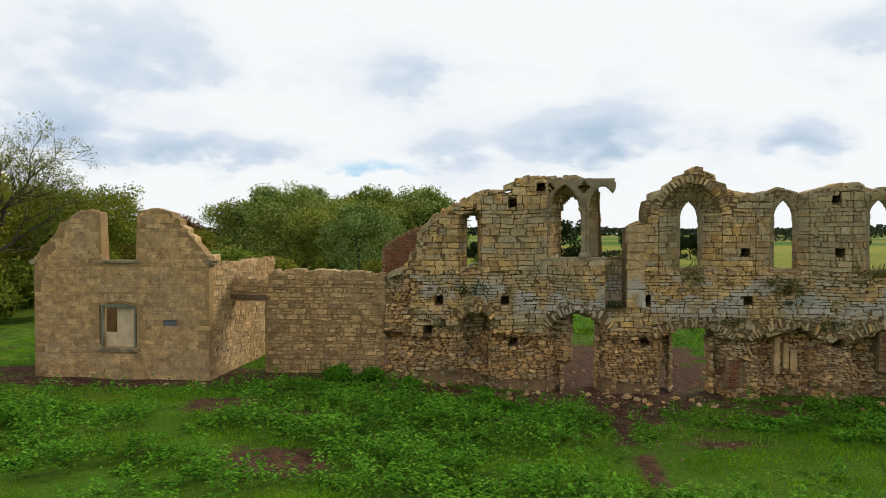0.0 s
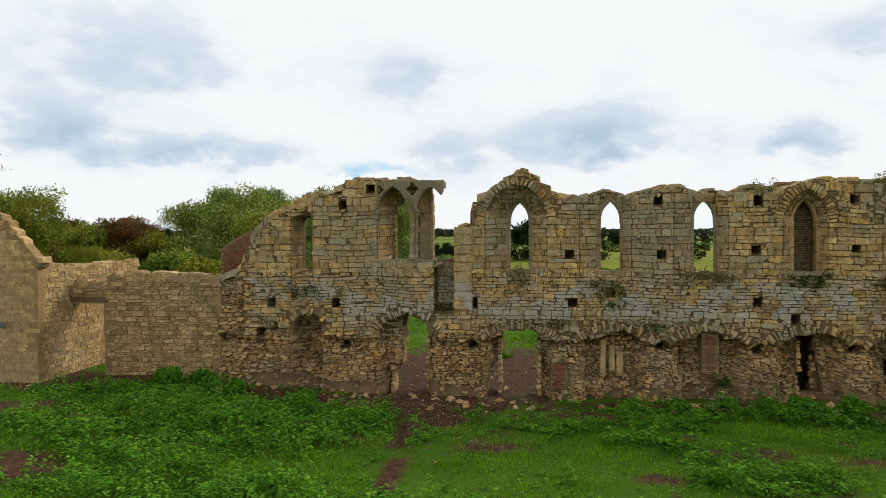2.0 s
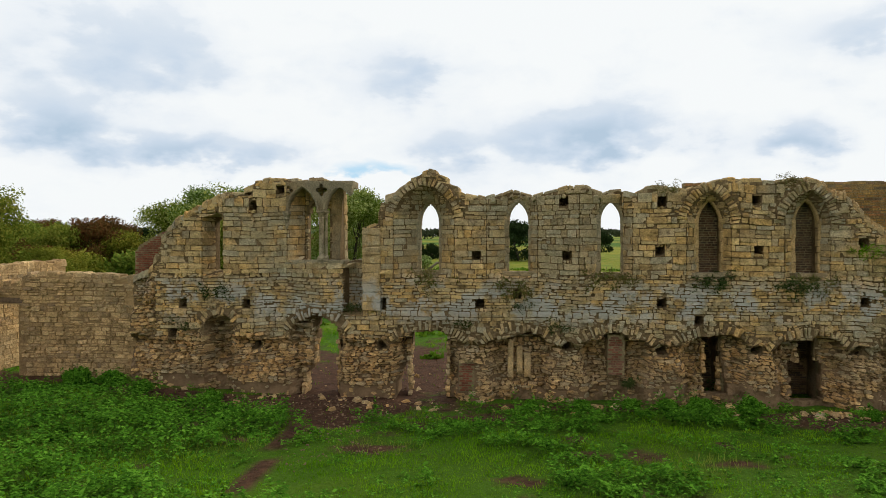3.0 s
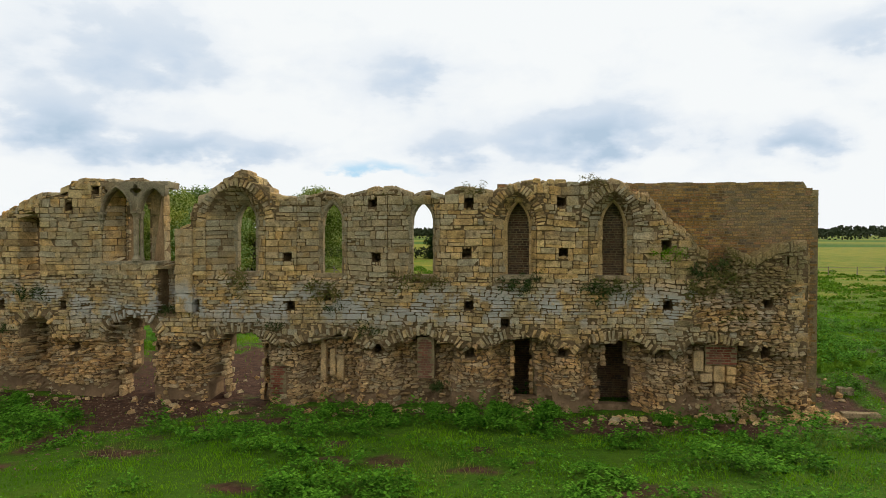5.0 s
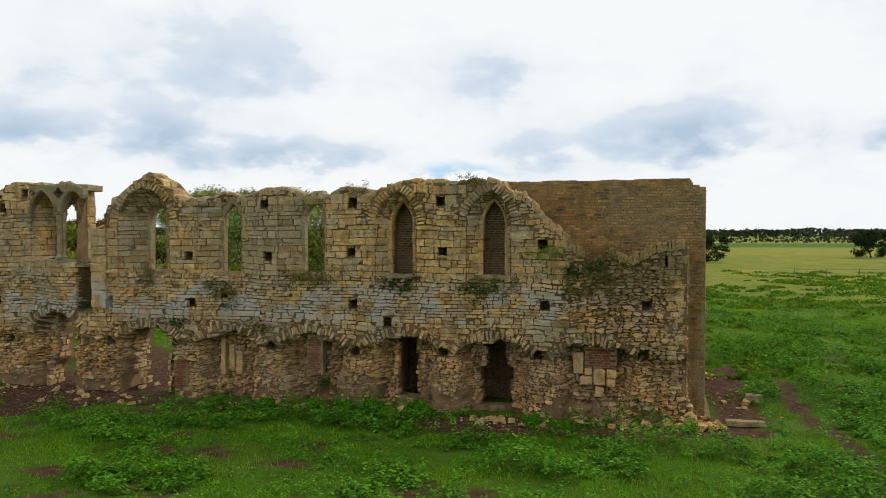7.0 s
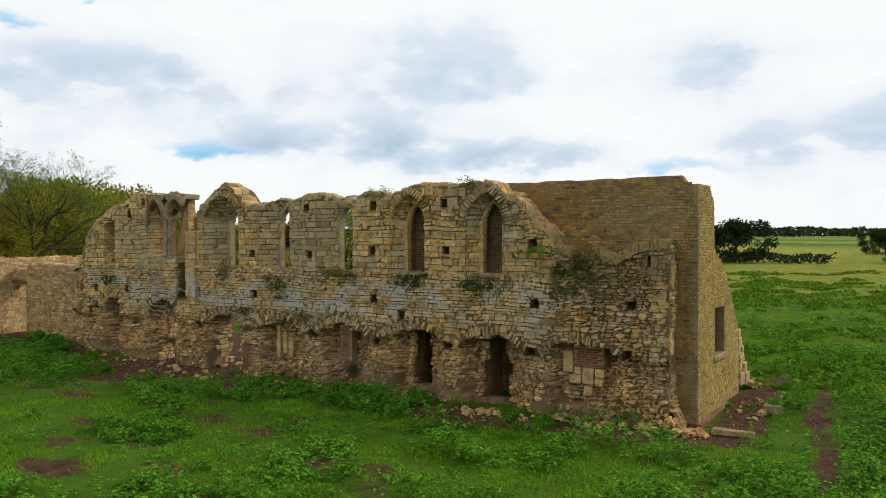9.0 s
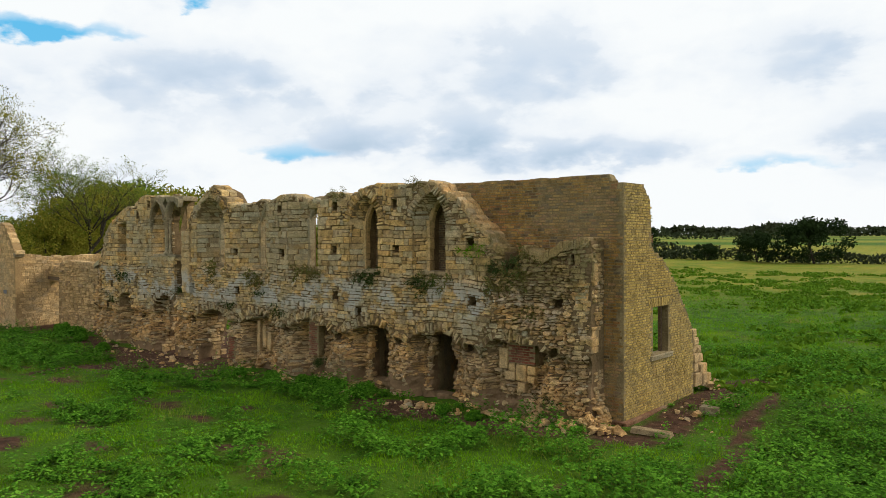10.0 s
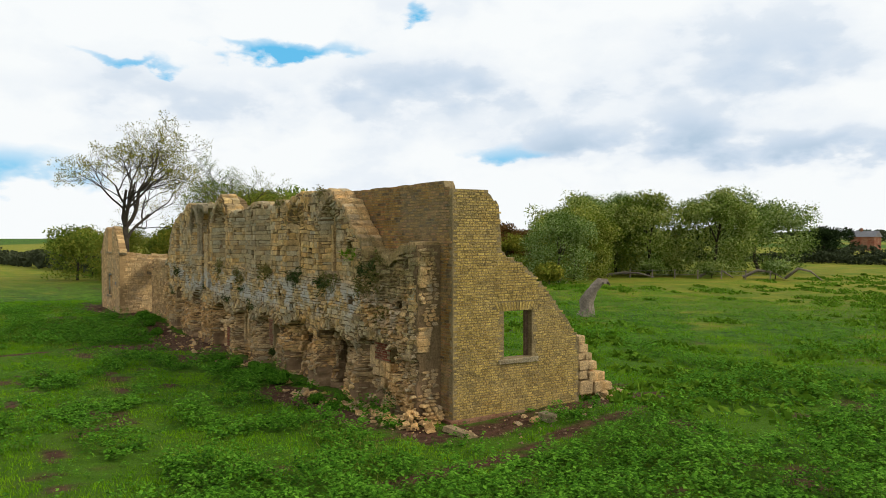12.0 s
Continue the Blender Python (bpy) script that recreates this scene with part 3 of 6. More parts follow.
def embrasure(u, v, window):
    """Depth of a window's splayed reveal: full at the frame, nothing at the wall's face."""
    sill, deep = window[2], window[7]
    share = np.ones(np.shape(u))
    for f in np.linspace(1.0, 0.0, 26):
        share = np.where(embrasure_edge(u, v, window, f) < 0, f, share)
    return deep * (1.0 - share) * np.clip(1.0 - (sill - 0.02 - v) / 0.22, 0.0, 1.0)


def bay_recess(u, v):
    """How far a place lies inside a vaulted bay, below its arch: 0 to 1."""
    inside = np.zeros(np.shape(u))
    for bay in BAYS:
        t = np.abs(u - bay[0]) / bay[2]
        rise = bay_curve(u, bay) - v + 0.42 * (fbm(u * 1.9, v * 1.9, 39) - 0.5)
        inside = np.maximum(inside, smooth(1.02, 0.66, t + 0.30 * (fbm(u * 1.6, v * 1.9, 40) - 0.5)) * smooth(-0.02, 0.14, rise))
    return inside


def hall_depth(u, v):
    u, v = np.asarray(u, float), np.asarray(v, float)
    d = 0.07 * (fbm(u * 0.7, v * 0.7, 11) - 0.5)
    ruin = smooth(19.6, 20.4, u) * smooth(5.6, 4.9, v)
    d = d + ruin * 0.30 * (fbm(u * 1.7, v * 1.7, 21) - 0.4)
    # springing of the lost vault: overhang above, recessed bays between swelling piers below
    deep_in = bay_recess(u, v)
    lip = smooth(3.0, 2.45, v) * smooth(1.75, 2.05, v)
    d = d - (0.14 + 0.30 * fbm(u * 1.1, v * 0.9, 35)) * lip * (1 - deep_in)
    low = smooth(2.2, 1.9, v)
    worn = low * (0.34 * (fbm(u * 1.5, v * 1.5, 31) - 0.45) + 0.22 * (fbm(u * 4.1, v * 4.1, 32) - 0.5) + 0.14 * (fbm(u * 9.0, v * 9.0, 34) - 0.5))
    d = d + 0.62 * deep_in + worn + 0.16 * low * (1 - deep_in) * smooth(1.2, 1.8, v)
    foot = (0.45 + 0.75 * fbm(u * 0.8, v * 0 + 2.0, 33)) * (1 + 0.45 * smooth(19.5, 21.5, u))
    d = d - 0.52 * smooth(1.45, -0.1, v) * foot * (1 - 0.45 * deep_in)
    # broken west end
    d = d + 0.25 * smooth(-4.2, -4.9, u) * (0.4 + fbm(u * 2, v * 2, 37))
    for window in WINDOWS:
        d = np.maximum(d, embrasure(u, v, window))
    # double window: deep embrasure, its east side lost
    tw = (u > 0.58) & (u < 2.62) & (v > 4.62)
    d = np.where(tw, np.maximum(d, np.clip((u - 0.6) / 0.4, 0, 1) * 0.78), d)
    nook = (u >= 2.55) & (u < 3.24) & (v > 2.9) & (v < 4.7)
    d = np.where(nook, 0.72, d)
    d = np.where((u >= 3.26) & (u < 3.84) & (v > 2.95), d - 0.08, d)
    # blocked openings of the lower storey
    d = np.where((u > 0.82) & (u < 1.42) & (v > 1.0) & (v < bay_curve(u, BAYS[1]) - 0.02), 0.42, d)
    d = np.where((np.abs(u + 1.86) < 0.26) & (v > 1.1) & (v < 2.6), 0.85, d)
    d = np.where((np.abs(u - 11.65) < 0.26) & (v > 0.94) & (v < 2.2), 0.50, d)
    d = np.where((np.abs(u - 20.66) < 0.66) & (v > 0.5) & (v < 2.14), 0.46 + 0.1 * vnoise(u * 3, v * 3, 3), d)
    d = np.where((np.abs(u - 8.5) < 0.42) & (v > 0.7) & (v < 2.12), 0.5, d)
    for hu, hv in HOLES:
        d = np.where((np.abs(u - hu) < 0.125) & (np.abs(v - hv) < 0.125), np.maximum(d, 0.1) + 0.5, d)
    return np.minimum(d, hall_back(u, v) - 0.03)


hall = thing("ruined_hall", "two-storey roofless medieval stone hall wall with pointed windows, weathered ochre limestone", "ruin", (9, 25, 0))
hall_wall = child("wall", core("wall", hall_face, -5.15, 23.3, -0.4, 7.72, 0.08, hall_top, hall_hole, hall_depth, hall_back, M["mortar"]), hall)

rng = Rand(4)


ARCHED = [w for w in WINDOWS[1:] if w[6] < 7.5]      # windows that keep their inner arch


def in_rings(u, v):
    r = np.zeros(np.shape(u), bool)
    for window in ARCHED:
        s = embrasure_edge(u, v, window, 1.0)
        r |= (s > -0.01) & (s < 0.30) & (v > window[3] + 0.12)
    for bay in BAYS:
        cv = bay_curve(np.asarray(u, float), bay)
        r |= (np.abs(u - bay[0]) < bay[2] + 0.1) & (v > cv) & (v < cv + 0.36)
    return r


def blank(u, v):
    """Where no laid stone belongs: openings, holes, panels of brick, the double window."""
    u, v = np.asarray(u, float), np.asarray(v, float)
    b = hall_hole(u, v) | (v > hall_top(u) - 0.02)
    for hu, hv in HOLES:
        b |= (np.abs(u - hu) < 0.14) & (np.abs(v - hv) < 0.14)
    b |= (np.abs(u - 11.65) < 0.26) & (v > 0.94) & (v < 2.2)
    b |= (np.abs(u - 20.86) < 0.46) & (v > 1.5) & (v < 2.1)
    b |= (np.abs(u - 6.76) < 0.26) & (v > 0.3) & (v < 1.25)
    b |= (u < -5.1) | (u > 23.28)
    return b


def is_rubble(u, v):
    u, v = np.asarray(u, float), np.asarray(v, float)
    edge = 2.12 + 0.2 * (fbm(u * 1.2, v * 0, 8) - 0.5)
    return (v < edge) | ((u > 20.0) & (v < 5.3) & ((u < 22.8) | (v < 1.6))) | ((u < -4.2) & (v < 5.0)) | ((u > 18.3) & (v > 5.35) & (v > hall_top(u) - 0.7))


ARRISES = [(0.6, 4.6, 7.4), (1.0, 4.6, 7.4), (2.62, 4.6, 7.4), (2.55, 2.9, 4.7), (3.24, 2.9, 5.8), (3.84, 2.9, 6.6)]
for w in WINDOWS:
    for side in (-1, 1):
        ARRISES += [(w[0] + side * (w[1] + w[5][side > 0]), w[2] - 0.25, 7.4), (w[0] + side * (w[1] + 0.03), w[2], w[4])]
for hu, hv in HOLES:
    ARRISES += [(hu - 0.14, hv - 0.14, hv + 0.14), (hu + 0.14, hv - 0.14, hv + 0.14)]
polys_big = lay(rng, -5.1, 23.3, 3.9, 7.9, 0.215, 0.44, lambda u, v: ~blank(u, v) & ~in_rings(u, v) & ~is_rubble(u, v) & (v > 4.12), gap=0.008, cut=0.022, jit=0.010, wave=0.07, spin=1.0, lost=0.01, wvar=0.7, hvar=0.45, breaks=ARRISES)
polys_mid = lay(rng, -5.1, 23.3, 1.8, 4.4, 0.16, 0.36, lambda u, v: ~blank(u, v) & ~in_rings(u, v) & ~is_rubble(u, v) & (v < 4.12), gap=0.008, cut=0.026, jit=0.012, wave=0.08, spin=2.0, lost=0.02, wvar=0.7, hvar=0.45, breaks=ARRISES)
polys_rub = lay(rng, -5.1, 23.3, -0.3, 5.5, 0.105, 0.22, lambda u, v: ~blank(u, v) & ~in_rings(u, v) & is_rubble(u, v) & ((v > 1.0 * fbm(u * 0.9, v * 0 + 5.0, 55) - 0.05) | (fbm(u * 3.6, v * 3.6, 56) > 0.47)), cut=0.05, jit=0.024, hvar=0.5, wvar=0.7, gap=0.004, wave=0.12, spin=8.0, lost=0.07)
vous = []
for uc, half, sill, spring, apex, splay, apex_in, _ in ARCHED:
    vous += lancet_ring(uc, half, spring, apex_in, 0.0, 0.30, 13, rng, 0.025, splay)
for uc, crown, half in BAYS:
    rise = 0.42
    r = (half * half + rise * rise) / (2 * rise)
    ang = math.degrees(math.asin(half / r))
    vous += arc_ring(uc, crown - r, r + 0.01, -ang - 6, ang + 6, 0.32, int(half * 23), rng, 0.035)
vous = [p for p in vous if (p[:, 1].mean() > 4 or rng.uni(0, 1) > 0.26) and p[:, 1].max() < float(hall_top(p[:, 0]).max()) + 0.12]
cov = taken(polys_big + polys_mid + polys_rub + vous, -5.2, 23.4, -0.4, 7.8)
polys_fill = []
for hm_, wm_ in ((0.13, 0.24), (0.075, 0.15)):
    more = lay(rng, -5.1, 23.3, -0.2, 7.7, hm_, wm_, lambda u, v: ~blank(u, v) & ~cov(u, v) & ((v > 1.0 * fbm(u * 0.9, v * 0 + 5.0, 55) - 0.05) | (fbm(u * 4.6, v * 4.6, 57) > 0.55)), cut=0.03, jit=0.014, hvar=0.4, wvar=0.5, gap=0.006, spin=4.0, wave=0.05, breaks=ARRISES)
    polys_fill += more
    cov = taken(polys_big + polys_mid + polys_rub + vous + polys_fill, -5.2, 23.4, -0.4, 7.8)
place(stones(hall_face, polys_fill, hall_depth, rng, 0.06, 0.25), hall_wall, "pinning_stone", "ochre", 16.0, "small stones packed between the larger", limit=120)
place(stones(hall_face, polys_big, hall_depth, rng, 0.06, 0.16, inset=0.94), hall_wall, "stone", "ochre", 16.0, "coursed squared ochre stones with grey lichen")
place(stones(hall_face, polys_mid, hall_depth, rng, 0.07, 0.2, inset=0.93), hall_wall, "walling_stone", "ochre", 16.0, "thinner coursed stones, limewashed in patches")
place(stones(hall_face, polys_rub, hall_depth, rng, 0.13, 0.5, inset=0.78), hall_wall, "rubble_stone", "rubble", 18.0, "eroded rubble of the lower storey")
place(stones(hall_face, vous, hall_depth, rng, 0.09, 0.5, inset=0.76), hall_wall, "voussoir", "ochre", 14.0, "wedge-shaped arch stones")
capping("broken_edge", hall_face, hall_top, 17.75, 23.2, -0.03, 0.84, rng, "rubble", hall_wall, 0.15, 0.13, steep=0.4, label="ragged broken wall core")
capping("broken_edge", hall_face, hall_top, -5.0, -1.6, -0.03, 1.0, rng, "ochre", hall_wall, 0.16, 0.12, steep=0.32, label="ragged broken wall core")
capping("coping", hall_face, hall_top, -1.6, 13.9, 0.0, 0.82, rng, "ochre", hall_wall, 0.34, 0.09, front=hall_depth, label="loose weathered stones along the broken top")
capping("coping", hall_face, hall_top, 13.9, 17.8, 0.0, 0.84, rng, "ochre", hall_wall, 0.32, 0.10, front=hall_depth, label="loose weathered stones along the broken top")

# east end of the ruin, with corner stones
end_face = Face((23.3, FRONT, 0), (0, 1, 0), (-1, 0, 0))
end_depth = lambda u, v: 0.02 + 0.10 * (fbm(np.asarray(u) * 2, np.asarray(v) * 2, 51) - 0.5) - 0.25 * smooth(1.0, 0.0, v) + 0.15 * smooth(1.2, 2.2, v) * smooth(3.2, 2.4, v)
place(stones(end_face, lay(rng, -0.75, 0.86, -0.2, 5.25, 0.12, 0.24, lambda u, v: (u < 0.84) & (u > hall_depth(np.full(np.shape(u), 23.2), v) + 0.03) & (v < 5.2), cut=0.05, jit=0.02, spin=5.0, gap=0.004), end_depth, rng, 0.1, 0.3, inset=0.76), hall_wall, "end_stone", "rubble", 0.3, limit=90)
quoin_v = 2.1
k = 0
while quoin_v < 4.9:
    h = rng.uni(0.12, 0.34)
    w = rng.uni(0.22, 0.62)
    q = worn_box("quoin", 23.32 - w, 23.32 + rng.uni(-0.12, 0.05), FRONT + 0.0 + rng.uni(-0.03, 0.08), FRONT + rng.uni(0.3, 0.55), quoin_v + 0.012, quoin_v + h - 0.012, M["rubble"], rough=0.03, seed=k)
    child("quoin", q, hall_wall)
    quoin_v += h
    k += 1

# stones of the passage sides
JAMBS = [(1.42, 1, 0.35, 1.05, 1.02, 2.35), (1.12, 1, 0.2, 1.1, 0.0, 1.0), (2.28, -1, 0.05, 0.95, 0.0, 2.4), (4.80, 1, 0.2, 1.1, 0.0, 1.95), (6.08, -1, 0.05, 0.95, 0.0, 1.95), (14.46, 1, 0.2, 0.7, 0.35, 2.15), (15.02, -1, 0.05, 0.5, 0.35, 2.15), (17.32, 1, 0.2, 0.7, 1.4, 2.1), (18.04, -1, 0.05, 0.5, 1.4, 2.1)]
for ju, side, ja, jb, jv0, jv1 in JAMBS:
    jf = Face((ju, FRONT, 0), (0, 1, 0), (-1, 0, 0)) if side > 0 else Face((ju, FRONT + 1.15, 0), (0, -1, 0), (1, 0, 0))
    jp = lay(rng, ja, jb, jv0, jv1, 0.19, 0.32, lambda u, v: (u > ja) & (u < jb) & (v < jv1), cut=0.035, jit=0.016, wvar=0.5)
    place(stones(jf, jp, lambda u, v: np.zeros(np.shape(u)), rng, 0.06, 0.2), hall_wall, "jamb_stone", "rubble", 0.5, limit=40)

# dressed window heads
for uc, half, sill, spring, apex, splay, apex_in, deep in WINDOWS[1:]:
    sweep_arch("window_surround", hall_face, uc, half, spring - 0.12, spring, apex, deep - 0.10, deep + 0.12, -0.03, 0.13, "dressed" if uc < 13 else "warm_dressed", hall)
    for side in (-1, 1):
        jv, k = sill, 0
        while jv < spring + 0.05:
            h = rng.uni(0.2, 0.4)
            ja, jb = sorted((uc + side * (half - 0.02), uc + side * (half + rng.uni(0.12, 0.26))))
            child("jamb_stone", worn_box("jamb_stone", ja, jb, FRONT + deep - rng.uni(0.13, 0.17), FRONT + deep + 0.1, jv + 0.006, jv + h - 0.006, M["dressed" if uc < 13 else "warm_dressed"], rough=0.012, seed=300 + k), hall)
            jv += h
            k += 1
    child("window_sill", worn_box("window_sill", uc - half - 0.22, uc + half + 0.22, FRONT + deep - 0.42, FRONT + deep + 0.1, sill - 0.15, sill + 0.005, M["dressed"], seed=int(uc * 10)), hall)

# double window with its quatrefoil, shaft and broken second light
def tracery_hole(u, v):
    u, v = np.asarray(u, float), np.asarray(v, float)
    h = lancet(u, v, 1.16, 0.50, -9, 6.28, 7.12) < 0
    h |= lancet(u, v, 2.46, 0.50, -9, 6.28, 7.12) < 0
    for a in range(4):
        h |= np.hypot(u - 1.82, v - 7.04) < 0.07
        h |= np.hypot(u - 1.82 - 0.115 * math.cos(a * math.pi / 2), v - 7.04 - 0.115 * math.sin(a * math.pi / 2)) < 0.085
        h |= np.hypot(u - 0.66 - 0.10 * math.cos(a * math.pi / 2), v - 7.02 - 0.10 * math.sin(a * math.pi / 2)) < 0.07
    h |= (u > 2.62 + 0.25 * smooth(6.6, 7.0, v))
    return h


trac = core("tracery", hall_face, 0.56, 2.90, 6.24, 7.36, 0.02, lambda u: 7.33 + 0.04 * (vnoise(np.asarray(u) * 4, np.asarray(u) * 0, 2) - 0.5) - 0.12 * smooth(2.45, 2.9, u), tracery_hole, lambda u, v: -0.03 + 0.03 * (fbm(np.asarray(u) * 3, np.asarray(v) * 3, 6) - 0.5), lambda u, v: 0.22 + 0 * np.asarray(u), M["dressed"])
child("tracery", trac, hall, "carved stone head of a double window with quatrefoil openings")
child("lintel", worn_box("lintel", 0.5, 2.86, FRONT + 0.2, FRONT + 1.0, 7.12, 7.36, M["dressed"], rough=0.03, seed=5), hall)
sweep_arch("hood_mould", hall_face, 1.16, 0.50, 6.28, 6.28, 7.12, -0.12, 0.1, 0.0, 0.07, "grey_stone", hall)
sweep_arch("hood_mould", hall_face, 2.46, 0.50, 6.28, 6.28, 7.12, -0.12, 0.1, 0.0, 0.07, "grey_stone", hall, part=0.5)


def turned(name, x, y, rings, mat, parent, sides=12):
    """A turned stone shaft from radius and height pairs."""
    vs, fs = [], []
    for r, z in rings:
        vs += [(x + r * math.cos(2 * math.pi * i / sides), y + r * math.sin(2 * math.pi * i / sides), z) for i in range(sides)]
    for k in range(len(rings) - 1):
        fs += [(k * sides + i, k * sides + (i + 1) % sides, (k + 1) * sides + (i + 1) % sides, (k + 1) * sides + i) for i in range(sides)]
    fs += [tuple(range(sides))[::-1], tuple(range((len(rings) - 1) * sides, len(rings) * sides))]
    return child(name, mesh_of(name, np.array(vs), fs, M[mat]), parent)


for dx, r in ((1.80, 0.09), (1.93, 0.06)):
    turned("shaft", dx, FRONT + 0.04 + (dx - 1.8) * 0.8, [(r * 1.7, 4.66), (r * 1.7, 4.74), (r * 1.2, 4.80), (r, 4.86), (r, 6.05), (r * 1.15, 6.08), (r * 1.05, 6.12), (r * 1.5, 6.24), (r * 2.0, 6.28), (r * 2.0, 6.34)], "grey_stone", hall)
turned("corbel", 0.60, FRONT - 0.02, [(0.03, 5.72), (0.07, 5.85), (0.06, 5.98), (0.11, 6.05), (0.09, 6.12), (0.15, 6.24), (0.15, 6.32)], "grey_stone", hall)
child("window_sill", worn_box("window_sill", 0.50, 2.58, FRONT - 0.02, FRONT + 0.75, 4.50, 4.645, M["grey_stone"], rough=0.02, seed=9), hall)
jz, jk = 4.66, 0
while jz < 6.85:
    jh = rng.uni(0.24, 0.4)
    child("jamb", worn_box("jamb", 1.96 + rng.uni(-0.05, 0.05), 2.43, FRONT + 0.70, FRONT + 1.14, jz + 0.008, min(jz + jh, 6.95) - 0.008, M["ochre"], bevel=0.03, rough=0.02, seed=150 + jk), hall)
    jz, jk = jz + jh, jk + 1
# pier beside it
pv, k = 2.95, 0
while pv < 5.6:
    h = rng.uni(0.24, 0.36)
    child("pier_stone", worn_box("pier_stone", 3.24, 3.86, FRONT - 0.14, FRONT + 0.4, pv + 0.01, min(pv + h, 5.85) - 0.01, M["ochre"], bevel=0.035, rough=0.02, seed=40 + k), hall)
    pv += h
    k += 1


# brick fillings
def brickwork(parent, face, u0, u1, v0, v1, mat, seed, near_u, keep=None, brick=(0.225, 0.078), depth=None, limit=300, name="brick", proud=0.02, label=""):
    r = Rand(seed)
    keep_all = lambda u, v: (u > u0) & (u < u1) & (v > v0) & (v < v1) & (np.ones(np.shape(u), bool) if keep is None else keep(u, v))
    polys = lay(r, u0 - brick[0], u1 + 0.02, v0, v1, brick[1], brick[0], keep_all, gap=0.010, jit=0.004, hvar=0.03, wvar=0.12, boxes=True, bond=True)
    dz = depth or (lambda u, v: np.zeros(np.shape(u)))
    place(stones(face, polys, dz, r, proud, 0.03, sink=0.03, inset=0.93), parent, name, mat, near_u, label, limit)


def flat_core(name, face, u0, u1, v0, v1, d0, d1, mat, parent, label="", top=None, hole=None, cell=0.1):
    none = lambda u, v: np.zeros(np.shape(u), bool)
    return child(name, core(name, face, u0, u1, v0, v1, cell, top or (lambda u: np.full(np.shape(u), v1 + 0.001)), hole or none, lambda u, v: np.full(np.shape(u), d0), lambda u, v: np.full(np.shape(u), d1), M[mat]), parent, label)


fill = flat_core("brick_filling", hall_face, 11.38, 11.92, 0.9, 2.24, 0.17, 0.45, "mortar_brick", hall, "red brick filling of a slit window")
brickwork(fill, hall_face, 11.38, 11.92, 0.92, 2.22, "redbrick", 61, 11.6, depth=lambda u, v: np.full(np.shape(u), 0.165))
fill = flat_core("brick_filling", hall_face, 20.4, 21.34, 1.52, 2.14, 0.27, 0.5, "mortar_brick", hall, "red brick filling under an arch")
brickwork(fill, hall_face, 20.4, 21.34, 1.54, 2.12, "redbrick", 62, 20.8, depth=lambda u, v: np.full(np.shape(u), 0.265))
fill = flat_core("brick_filling", hall_face, 6.5, 7.02, 0.28, 1.28, -0.02, 0.3, "mortar_brick", hall, "red brick patch in the rubble")
brickwork(fill, hall_face, 6.5, 7.02, 0.3, 1.26, "redbrick", 63, 6.8, depth=lambda u, v: np.full(np.shape(u), -0.03))
for i, (a, b) in enumerate(((8.12, 8.32), (8.42, 8.62), (8.66, 8.88))):
    child("blocking_slab", worn_box("blocking_slab", a, b, FRONT + 0.24 + 0.05 * i, FRONT + 0.6, 0.75 + 0.15 * (i == 1), 2.0 - 0.22 * i, M["rubble"], rough=0.04, bevel=0.04, seed=70 + i), hall)
for i, (a, b, c, d) in enumerate(((20.25, 20.62, 1.0, 1.25), (20.66, 21.0, 0.98, 1.5), (21.03, 21.33, 1.22, 1.48), (20.4, 20.62, 1.28, 1.5), (21.03, 21.3, 0.95, 1.18), (20.7, 20.98, 0.62, 0.94), (20.05, 20.36, 1.3, 1.95))):
    child("blocking_stone", worn_box("blocking_stone", a, b, FRONT + 0.27, FRONT + 0.6, c, d, M["rubble"], rough=0.04, bevel=0.04, seed=80 + i), hall)
red_top = lambda u: np.interp(np.asarray(u, float), (-5.35, -5.2, -4.6, -4.1, -3.9), (4.9, 5.15, 5.45, 5.72, 5.75)) + 0.07 * (vnoise(np.asarray(u) * 9, np.asarray(u) * 0, 3) - 0.5)
red_face = Face((0, 25.3, 0), (1, 0, 0), (0, 1, 0))
stub = flat_core("brick_stub", red_face, -5.35, -3.9, 0.3, 6.0, 0.0, 0.4, "mortar_brick", hall, "broken red brick stub of wall", top=red_top)
brickwork(stub, red_face, -5.35, -3.9, 3.6, 6.0, "redbrick", 64, -4.8, keep=lambda u, v: v < red_top(u))

# ---------------------------------------------------------------- later brick wall closing the hall
BACK = 25.48
EAST = 23.89
SKEW = 0.08                            # the gable is not square to the side wall
brick_house = thing("brick_building", "roofless building of yellow-brown brick, broken stepped gable", "ruin", (24, 27, 0))
infill_face = Face((0, BACK, 0), (1, 0, 0), (0, 1, 0))
infill_top = lambda u: 7.22 - 0.16 * (np.asarray(u, float) > 23.5) + 0.02 * (vnoise(np.asarray(u) * 4, np.asarray(u) * 0, 9) - 0.5)
side_wall = flat_core("side_wall", infill_face, 13.92, 23.545, -0.4, 7.30, 0.0, 0.36, "mortar_brick", brick_house, "brown brick wall behind the ruin", top=infill_top, hole=lambda u, v: ((np.abs(np.asarray(u) - 14.74) < 0.4) | (np.abs(np.asarray(u) - 17.68) < 0.6)) & (np.asarray(v) < 2.25))
